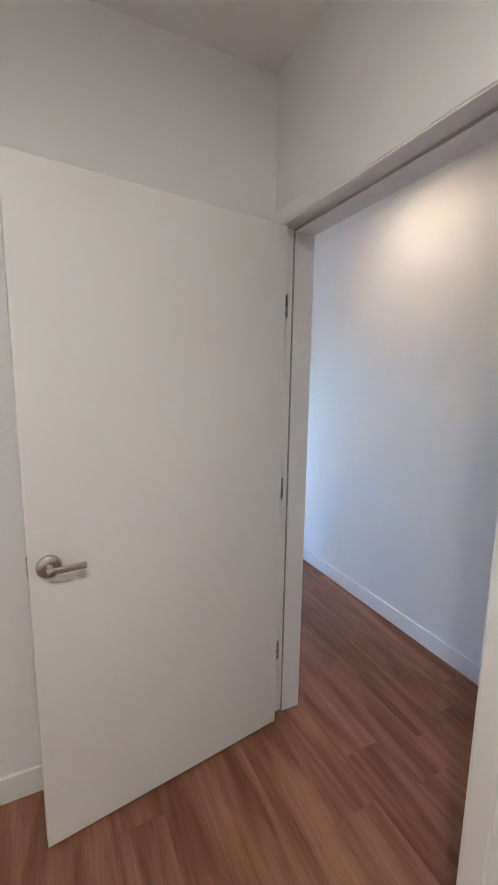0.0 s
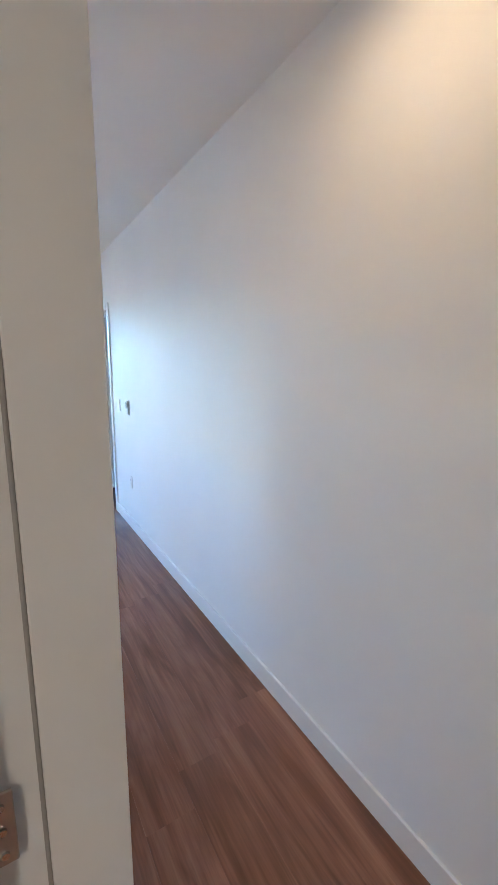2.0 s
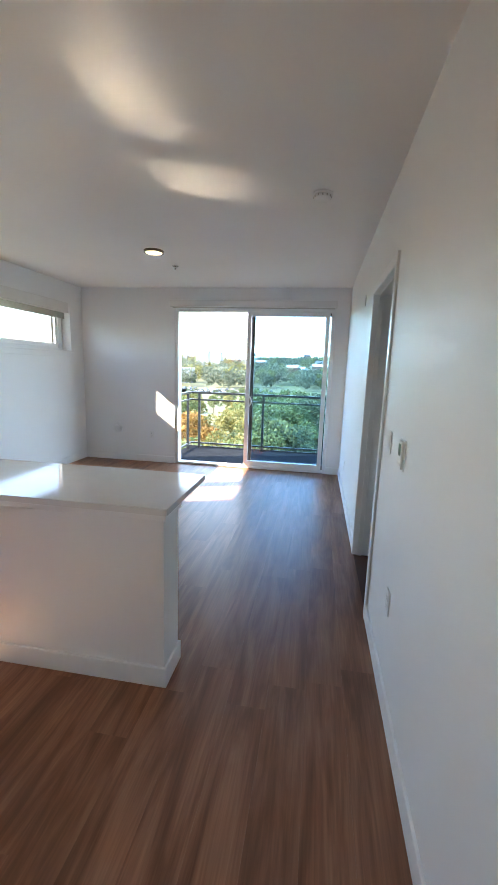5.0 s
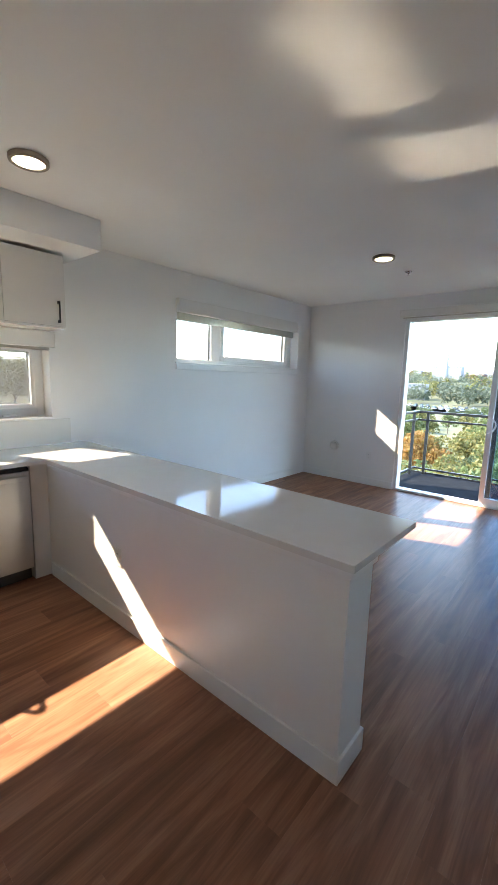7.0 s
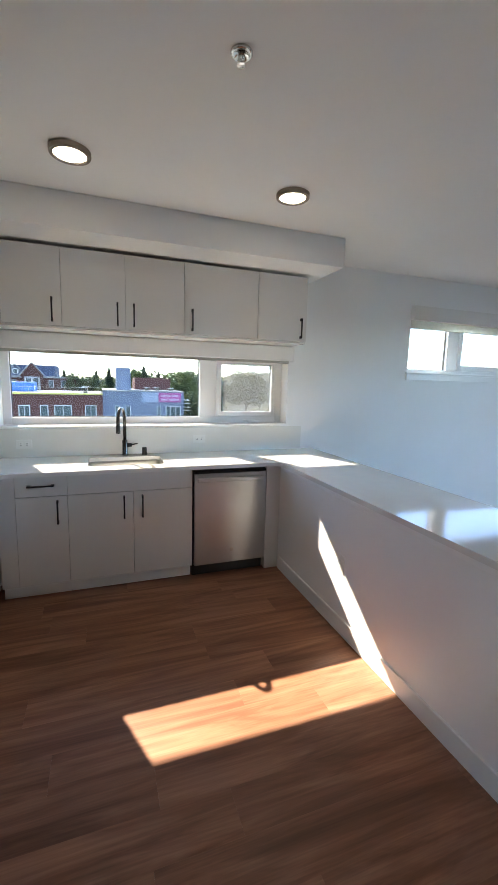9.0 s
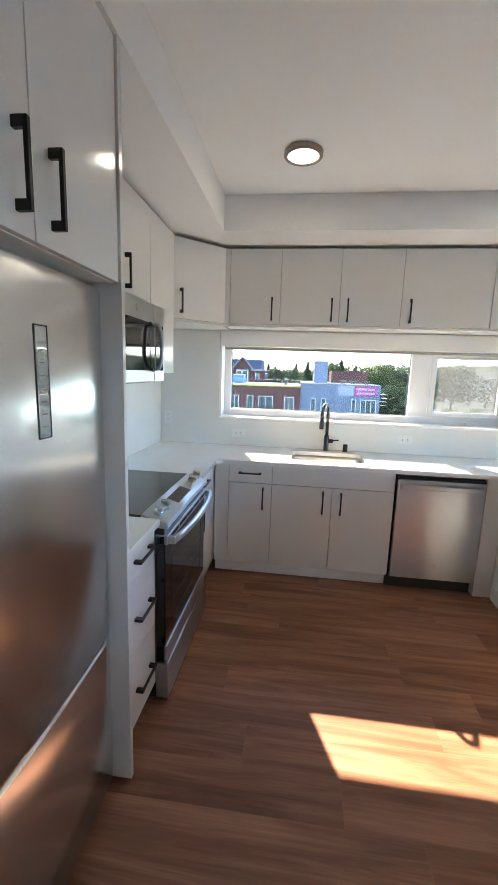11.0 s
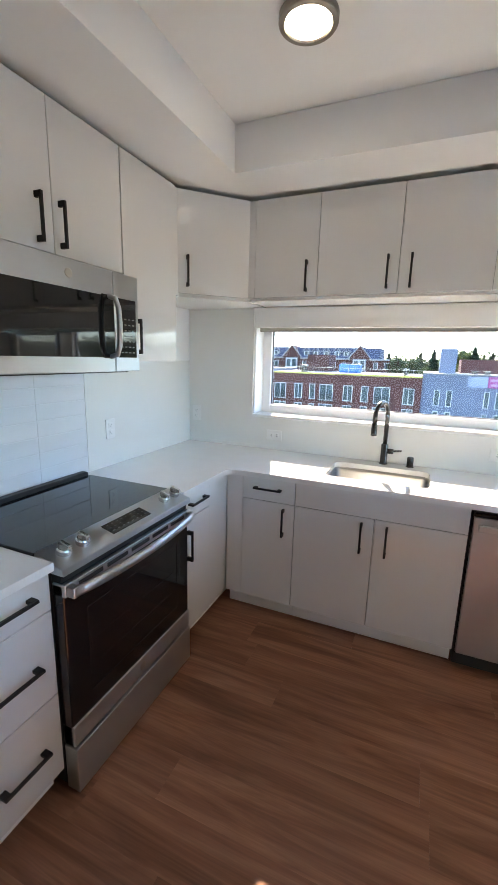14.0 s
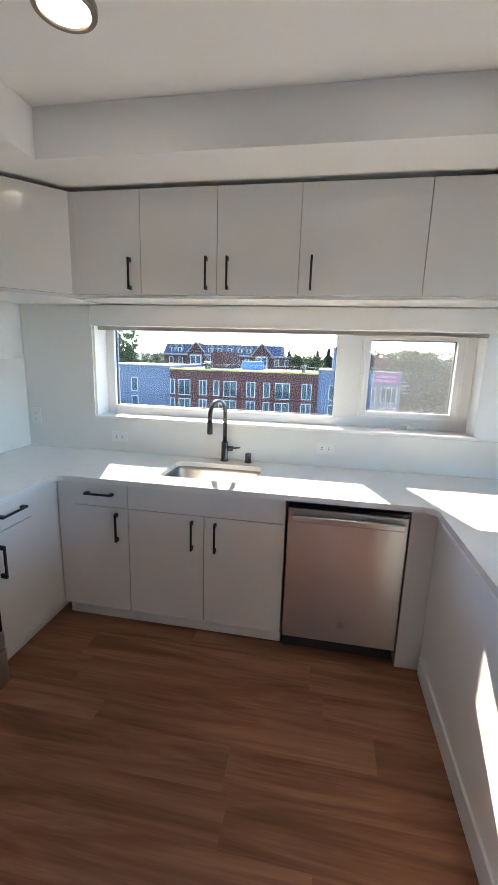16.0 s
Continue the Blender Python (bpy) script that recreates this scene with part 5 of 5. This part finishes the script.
# around the building across the street
for x, y, kind, s in ((-72, 18.6, "dark", 1.12), (-63, 30, "green", 1.0), (-56, 33, "green", 0.95), (-68, 38, "green", 1.05), (-80, 33, "green", 1.1),
                      (-50, 40, "green", 0.9), (-60, 46, "green", 1.1), (-74, 50, "green", 1.2), (-88, 44, "green", 1.2), (-46, 30, "green", 0.75), (-66, 56, "green", 1.2),
                      (-104, 6, "yellow", 1.4), (-108, 1, "green", 1.35), (-104, 10.5, "green", 1.3), (-112, 3.5, "conifer", 1.18), (-110, 12, "conifer", 1.22), (-108, 15.5, "conifer", 1.14), (-116, 8, "green", 1.45), (-122, 15, "dark", 1.4), (-112, -1.5, "dark", 1.3), (-112, 22, "green", 1.4),
                      (-80, -43, "green", 1.45), (-76, -40, "green", 1.3), (-88, -47, "dark", 1.5), (-60, -30.5, "green", 0.72), (-140, -46, "conifer", 1.25), (-144, -38, "conifer", 1.2), (-130, 28, "dark", 1.4),
                      (-84, 40, "green", 1.0), (-92, 34, "green", 1.05), (-96, 29, "green", 1.0), (-98, 42, "green", 1.1), (-90, 50, "green", 1.05), (-78, 44, "green", 0.95), (-150, -10, "conifer", 1.15), (-152, 0, "conifer", 1.2), (-150, 36, "dark", 1.45), (-138, 50, "green", 1.5), (-118, 62, "green", 1.4), (-100, 70, "dark", 1.4)):
    if y > 25 and x > -100:
        s = min(s, (1.0 - GZ - 0.05 * math.hypot(x, y)) / 12.0)
        kind = "pale" if kind == "green" else kind
    plant(kind, x, y, s)


def woods(name, count, spots, size, per, mat, label, seed):
    """Far woods: many loose clumps of leaves."""
    rng = np.random.default_rng(seed)
    cs = []
    for _ in range(count):
        x, y, h, w = spots(rng)
        d = rng.normal(size=(per, 3))
        d /= np.linalg.norm(d, axis=1)[:, None]
        cs.append(np.array([x, y, land(x, y) + h * 0.55]) + d * np.array([w, w, h * 0.45]) * rng.uniform(0.5, 1, per)[:, None])
    v, f = quads(np.concatenate(cs), size, rng)
    return tagged(new(name, mesh_of(name, v, f, mat)), label, "woods", kind="stuff")


def north_spot(rng):
    y = rng.uniform(275, 900)
    return rng.uniform(-0.75, 0.35) * y, y, rng.uniform(9, 17), rng.uniform(4, 9)


def west_spot(rng):
    x = -rng.uniform(170, 900)
    return x, rng.uniform(-0.7, 1.0) * -x, rng.uniform(9, 16), rng.uniform(4, 9)


woods("far_woods", 750, north_spot, 1.0, 130, LEAFH, "dense distant woods on the hills", 21)
woods("far_woods", 260, north_spot, 1.0, 130, LEAFY, "yellowing distant woods on the hills", 22)
woods("far_woods", 420, west_spot, 1.0, 120, LEAFH, "distant woods beyond the street", 23)


# ---- buildings outside ----
BRICK = mottled("brick_red", (0.123, 0.054, 0.046), (0.180, 0.075, 0.065), 2.0, 0.9, 0, 0.4, 9, 0.02)
BLUE = mottled("siding_blue", (0.180, 0.217, 0.300), (0.210, 0.247, 0.330), 0.6, 0.75)
DARKBRICK = mottled("brick_dark", (0.095, 0.045, 0.038), (0.14, 0.065, 0.055), 1.2, 0.9)
SLATE = mottled("slate_roof", (0.068, 0.083, 0.128), (0.098, 0.112, 0.158), 1.5, 0.8, 0, 0.4, 3, 0.05)
ROOFGREY = mottled("flat_roof", (0.28, 0.28, 0.27), (0.38, 0.38, 0.36), 0.6, 0.9)
STUCCO = mottled("stucco_white", (0.34, 0.34, 0.335), (0.41, 0.41, 0.40), 0.5, 0.85)
CONCRETE = mottled("concrete_grey", (0.17, 0.18, 0.19), (0.23, 0.24, 0.25), 0.3, 0.9)
WINGLASS = mottled("facade_glass", (0.045, 0.068, 0.075), (0.135, 0.180, 0.188), 0.35, 0.15)
WINFRAME = material("facade_window_frame", (0.780, 0.795, 0.780), 0.5)
SIGNPINK = mottled("banner_pink", (0.420, 0.075, 0.255), (0.510, 0.105, 0.315), 1.0, 0.7)
ROOFEDGE = mottled("roof_edge_yellow", (0.675, 0.630, 0.150), (0.780, 0.720, 0.210), 1.0, 0.7)


def facade_window(parent, x, y0, y1, z0, z1, lights=2, rail_bars=False):
    """A framed window on a wall that faces +x."""
    t = 0.11
    bm = box(x, x + 0.12, y0, y0 + t, z0, z1)
    box(x, x + 0.12, y1 - t, y1, z0, z1, 0, bm)
    box(x, x + 0.12, y0 + t, y1 - t, z0, z0 + t, 0, bm)
    box(x, x + 0.12, y0 + t, y1 - t, z1 - t, z1, 0, bm)
    for i in range(1, lights):
        c = y0 + (y1 - y0) * i / lights
        box(x, x + 0.11, c - 0.045, c + 0.045, z0 + t, z1 - t, 0, bm)
    w = part("window", bm, WINFRAME, parent, "white framed window")
    part("pane", box(x + 0.01, x + 0.04, y0 + t, y1 - t, z0 + t, z1 - t), WINGLASS, w)
    if rail_bars:
        bm = box(x + 0.12, x + 0.5, y0 - 0.1, y1 + 0.1, z0 - 0.08, z0)
        box(x + 0.46, x + 0.5, y0 - 0.1, y1 + 0.1, z0 + 1.0, z0 + 1.06, 0, bm)
        k = int((y1 - y0 + 0.2) / 0.16)
        for i in range(k + 1):
            y = y0 - 0.1 + (y1 - y0 + 0.2) * i / k
            box(x + 0.465, x + 0.49, y - 0.012, y + 0.012, z0, z0 + 1.0, 0, bm)
        part("balcony_rail", bm, RAILING, w, "dark metal balcony rail")
    return w


BX = -66.0
ap = thing("apartment_building", (BX - 9, -8, GZ), "three-storey apartment building, red brick and blue siding", "building")
part("brick_wall", box(BX - 18, BX, -22.5, 1.75, GZ, -0.75), BRICK, ap, "dark red brick front")
part("blue_wall", box(BX - 18, BX - 0.25, 1.75, 14.1, GZ, -0.15), BLUE, ap, "blue-grey metal siding")
bm = bmesh.new()
for i in range(24):
    y = 1.95 + i * 0.51
    box(BX - 0.25, BX - 0.20, y, y + 0.05, GZ, -0.2, 0, bm)
part("siding_ribs", bm, BLUE, ap)
part("blue_wall", box(BX - 18, BX - 0.6, -38, -22.5, GZ, -0.35), BLUE, ap, "blue-grey metal siding")
part("roof", box(BX - 17.6, BX - 0.4, -22.3, 1.6, -0.74, -0.60), ROOFGREY, ap, "pale flat roof")
part("roof_edge", box(BX - 0.5, BX + 0.08, -22.5, 1.75, -0.75, -0.52), ROOFEDGE, ap, "yellowish roof edge")
part("roof_edge", box(BX - 18.2, BX - 0.1, 1.7, 14.2, -0.15, 0.0), ROOFGREY, ap)
part("roof_edge", box(BX - 18.2, BX - 0.5, -38, -22.55, -0.35, -0.2), ROOFGREY, ap)
part("stair_tower", box(BX - 8, BX - 4, 3.9, 6.1, -0.1, 3.6), BLUE, ap, "blue stair tower on the roof")
part("penthouse", box(BX - 16, BX - 10, 7.2, 13.5, -0.1, 2.1), BRICK, ap, "brick penthouse on the roof")
part("penthouse", box(BX - 17, BX - 11, -18.5, -14.5, -0.6, 2.4), DARKBRICK, ap, "brick penthouse on the roof")
part("blue_tarp", box(BX - 12, BX - 9, -12.2, -8.6, -0.6, 0.9, 0.2), mottled("tarp_blue", (0.075, 0.240, 0.630), (0.105, 0.300, 0.750), 1.0, 0.6), ap, "bright blue cover on the roof")
for y, s in ((-17.2, 0.9), (-1.0, 0.6), (8.2, 0.7), (9.8, 0.7), (12.1, 0.6)):
    v = part("roof_vent", box(BX - 3.2, BX - 3.2 + s, y, y + s, -0.6, 0.15 + s * 0.4, 0.03), GUNMETAL, ap, "rooftop vent")
    part("cowl", box(BX - 3.35, BX - 3.05 + s, y - 0.15, y + s + 0.15, 0.15 + s * 0.4, 0.25 + s * 0.4, 0.02), NICKEL, v)
bm = bmesh.new()
for i in range(30):
    y = -22 + i * 0.8
    box(BX - 1.3, BX - 1.27, y, y + 0.03, -0.6, 0.3, 0, bm)
box(BX - 1.31, BX - 1.26, -22, 1.5, 0.28, 0.33, 0, bm)
part("roof_rail", bm, NICKEL, ap, "thin metal rail along the roof")
spans = [(155, 176, 1, 0), (192, 243, 2, 1), (280, 313, 2, 0), (343, 367, 1, 0), (385, 440, 2, 1), (480, 517, 2, 0), (550, 577, 1, 0), (597, 657, 2, 1), (703, 743, 2, 0)]
for z in (-4.75, -7.85, -10.9):
    for a, b, n, bal_here in spans:
        facade_window(ap, BX, -28.53 + a * 0.03951, -28.53 + b * 0.03951, z - (0.1 if bal_here else 0), z + 2.45, n, bool(bal_here))
    for a, b, n in ((3.45, 4.25, 1), (5.05, 5.85, 1), (9.8, 10.5, 1), (11.2, 13.6, 3), (-29.6, -28.4, 1)):
        facade_window(ap, BX - (0.2 if a > 0 else 0.6), a, b, z + 0.1, z + 2.45, n)
bn = thing("banner", (BX - 0.1, 11.8, -1.0), "pink rental banner on blue siding, lettering illegible", "banner")
part("sheet", box(BX - 0.2, BX - 0.12, 10.1, 13.6, -1.75, -0.25), SIGNPINK, bn)
part("blank_panel", box(BX - 0.2, BX - 0.13, 7.6, 10.05, -1.75, -0.25), material("panel_pale", (0.390, 0.450, 0.570), 0.7), bn, "pale blue blank panel")
LETTER = material("banner_letter", (0.630, 0.420, 0.540), 0.7)
for y0, y1, z0 in ((10.4, 12.0, -0.85), (12.2, 13.2, -0.85), (10.5, 11.5, -1.5), (11.7, 13.3, -1.5)):
    part("lettering", box(BX - 0.121, BX - 0.105, y0, y1, z0, z0 + 0.32), LETTER, bn)
for i in range(4):
    z = -1.4 - i * 0.55
    part("awning_blade", box(BX - 0.6, BX + 0.9, 14.12, 15.0, z, z + 0.08), NICKEL, ap)

# the long gabled building behind
CX = -110.0
ch = thing("gabled_building", (CX - 7, -24, GZ), "long brick building with blue slate roof, gables and dormers", "building")
part("wall", box(CX - 14, CX, -41, -4.2, GZ, 2.0), DARKBRICK, ch)
part("cornice", box(CX - 14.2, CX + 0.4, -41.2, -4.0, 1.6, 2.05), STUCCO, ch, "pale cornice")
bm = bmesh.new()
pts = [(CX + 0.3, 2.0), (CX - 2.6, 4.7), (CX - 11.4, 4.7), (CX - 14.3, 2.0)]
ends = [[bm.verts.new((x, y, z)) for x, z in pts] for y in (-41.2, -9.0)]
for i in range(4):
    bm.faces.new((ends[0][i], ends[1][i], ends[1][(i + 1) % 4], ends[0][(i + 1) % 4]))
bm.faces.new(ends[0])
bm.faces.new(ends[1])
bmesh.ops.recalc_face_normals(bm, faces=bm.faces)
part("roof", bm, SLATE, ch, "blue-grey slate mansard roof")


def gable(y, half, z0, z1, x0, x1, mat, trim, parent, name):
    bm = bmesh.new()
    tri_f = [bm.verts.new((x1, y - half, z0)), bm.verts.new((x1, y + half, z0)), bm.verts.new((x1, y, z1))]
    tri_b = [bm.verts.new((x0, v.co.y, v.co.z)) for v in tri_f]
    bm.faces.new(tri_f)
    bm.faces.new(tri_b)
    for i in range(3):
        bm.faces.new((tri_f[i], tri_f[(i + 1) % 3], tri_b[(i + 1) % 3], tri_b[i]))
    bmesh.ops.recalc_face_normals(bm, faces=bm.faces)
    g = part(name, bm, mat, parent)
    bm = bmesh.new()
    for k in (-1, 1):
        a, b = Vector((x1 + 0.1, y + k * (half + 0.25), z0 - 0.15)), Vector((x1 + 0.1, y, z1 + 0.18))
        tube(a, b, 0.16 if half > 1.5 else 0.11, bm, n=4)
    part("bargeboard", bm, trim, g, "white bargeboard")
    return g


for y in (-31.8, -13.8):
    gb = gable(y, 2.7, 2.0, 5.1, CX - 6, CX + 0.5, DARKBRICK, STUCCO, ch, "gable")
    part("bay", box(CX, CX + 0.5, y - 2.3, y + 2.3, GZ, 2.0), DARKBRICK, gb)
    part("bay_trim", box(CX + 0.5, CX + 0.62, y - 1.7, y + 1.7, -3.2, 1.9), STUCCO, gb, "white bay surround")
    for y0 in (y - 1.45, y + 0.1):
        for z0 in (-3.0, -0.6):
            facade_window(ch, CX + 0.62, y0, y0 + 1.35, z0, z0 + 2.2, 1)
for y in (-38.5, -36.6, -28.0, -25.4, -22.6, -19.8, -17.4):
    dm = gable(y, 0.95, 3.6, 4.6, CX - 4, CX - 0.35, SLATE, STUCCO, ch, "dormer")
    part("dormer_front", box(CX - 4, CX - 0.4, y - 0.75, y + 0.75, 2.3, 3.6), STUCCO, dm, "white dormer front")
    facade_window(ch, CX - 0.4, y - 0.5, y + 0.5, 2.5, 3.7, 1)
for i in range(13):
    y = -39.5 + i * 2.65
    if min(abs(y + 31.8), abs(y + 13.8)) > 2.6:
        for z0 in (-0.6, -3.8):
            facade_window(ch, CX, y, y + 1.1, z0, z0 + 1.7, 1)


def house(x, y, w, d, h, mat, roof, turn=0.0, flat=False, label="distant white house among trees"):
    hs = thing("house", (0, 0, 0), label, "house", "distant houses")
    part("wall", box(-w / 2, w / 2, -d / 2, d / 2, -3, h), mat, hs)
    if flat:
        part("roof", box(-w / 2 - 0.3, w / 2 + 0.3, -d / 2 - 0.3, d / 2 + 0.3, h, h + 0.4), ROOFGREY, hs)
    else:
        bm = bmesh.new()
        e = [[bm.verts.new((sx * (w / 2 + 0.4), yy, zz)) for yy, zz in ((-d / 2 - 0.5, h - 0.1), (0, h + d * 0.3), (d / 2 + 0.5, h - 0.1))] for sx in (-1, 1)]
        bm.faces.new(e[0])
        bm.faces.new(e[1])
        for i in range(3):
            bm.faces.new((e[0][i], e[1][i], e[1][(i + 1) % 3], e[0][(i + 1) % 3]))
        bmesh.ops.recalc_face_normals(bm, faces=bm.faces)
        part("roof", bm, roof, hs)
    for k in range(max(2, int(w / 3))):
        xx = -w / 2 + (k + 0.5) * w / max(2, int(w / 3))
        for zz in np.arange(1.0, h - 1.2, 3.0):
            part("window", box(xx - 0.7, xx + 0.7, -d / 2 - 0.06, -d / 2 + 0.02, zz, zz + 1.4), WINGLASS, hs)
    hs.matrix_basis = pose(x, y, land(x, y), 0, 0, turn)
    return hs


house(7.5, 82, 10, 8, 5.0, STUCCO, ROOFGREY, 18, label="white house beside the street below")
house(-120, 330, 34, 14, 12, CONCRETE, ROOFGREY, 6, True, "long white block beyond the trees")
house(-150, 360, 26, 14, 10, STUCCO, ROOFGREY, -8, True, "pale block beyond the trees")
house(-150, 560, 34, 16, 24, CONCRETE, ROOFGREY, 0, True, "tall pale block on the hill")
for i in range(40):
    y = rnd.uniform(380, 950)
    house(rnd.uniform(-0.6, 0.25) * y, y, rnd.uniform(10, 20), 9, rnd.uniform(9, 14), rnd.choice((STUCCO, CONCRETE, DARKBRICK)), rnd.choice((SLATE, ROOFGREY)), rnd.uniform(-25, 25), False)
ck = thing("chimney_stack", (-128, 470, land(-128, 470)), "tall thin grey chimney stack on the skyline", "chimney")
part("stack", tube((-128, 470, land(-128, 470)), (-128, 470, 32), 2.6, r2=1.7), CONCRETE, ck, smooth=True)

# parked cars far off
CARPAINT = [mottled("car_white", (0.45, 0.45, 0.45), (0.5, 0.5, 0.5), 1, 0.3), mottled("car_silver", (0.34, 0.35, 0.36), (0.40, 0.41, 0.42), 1, 0.3, 0.4), mottled("car_dark", (0.04, 0.045, 0.055), (0.06, 0.065, 0.08), 1, 0.3)]


def car(x, y, paint, turn, label):
    c = thing("car", (0, 0, 0), label, "car", "parked cars")
    bm = box(-2.2, 2.2, -0.88, 0.88, 0.32, 0.86, 0.14, segments=2)
    part("body", bm, paint, c)
    bm = bmesh.new()
    lo = [bm.verts.new(p) for p in ((-1.5, -0.8, 0.85), (1.15, -0.8, 0.85), (1.15, 0.8, 0.85), (-1.5, 0.8, 0.85))]
    hi = [bm.verts.new(p) for p in ((-1.0, -0.62, 1.42), (0.45, -0.62, 1.42), (0.45, 0.62, 1.42), (-1.0, 0.62, 1.42))]
    bm.faces.new(hi)
    for i in range(4):
        bm.faces.new((lo[i], lo[(i + 1) % 4], hi[(i + 1) % 4], hi[i]))
    bmesh.ops.recalc_face_normals(bm, faces=bm.faces)
    part("cabin", bm, WINGLASS, c, "dark glazed cabin")
    part("roof", box(-1.02, 0.47, -0.64, 0.64, 1.40, 1.46, 0.03), paint, c)
    for sx in (-1.35, 1.35):
        for sy in (-0.82, 0.82):
            part("wheel", tube((sx, sy - 0.1, 0.32), (sx, sy + 0.1, 0.32), 0.32, n=14), DARKSLOT, c)
    c.matrix_basis = pose(x, y, GZ + 0.05, 0, 0, turn)
    return c


models = [car(-30 - k * 6, 232, CARPAINT[k], 80, t) for k, t in enumerate(("white parked car in the far car park", "silver parked car in the far car park", "dark parked car in the far car park"))]
for row_y in (226, 238, 250, 262):
    for i in range(22):
        if rnd.random() < 0.8 and not (row_y == 226 and 5 < i < 13):
            copy_thing(rnd.choice((models[0], models[0], models[1], models[2])), pose(-105 + i * 3.6, row_y, GZ + 0.05, 0, 0, 90 + rnd.uniform(-4, 4)))
copy_thing(models[2], pose(-1.5, 86, GZ + 0.05, 0, 0, 96))
copy_thing(models[0], pose(2.2, 66, GZ + 0.05, 0, 0, 108))


# ---- floor planks ----
PW, PL = 0.181, 1.22
prng = random.Random(5)
x = 0.0
row = 0
meshes = {}
while x > WX:
    x0 = max(x - PW, WX)
    y = -3.3 - prng.uniform(0.05, 1.1)
    while y < NY:
        a, b = max(y, -3.3), min(y + PL, NY)
        if b - a > 0.02 and not (x0 < -3.6 and b < 0.3):
            key = (round(x - x0, 4), round(b - a, 4))
            if key not in meshes:
                bm = box(-key[0] / 2 + 0.00012, key[0] / 2 - 0.00012, -key[1] / 2 + 0.00012, key[1] / 2 - 0.00012, -0.006, 0.0)
                me = bpy.data.meshes.new("plank")
                bm.to_mesh(me)
                bm.free()
                me.materials.append(WOOD)
                meshes[key] = me
            ob = new("plank", meshes[key])
            ob.parent = floor
            ob.location = ((x + x0) / 2, (a + b) / 2, 0.0)
        y += PL
    x -= PW
    row += 1
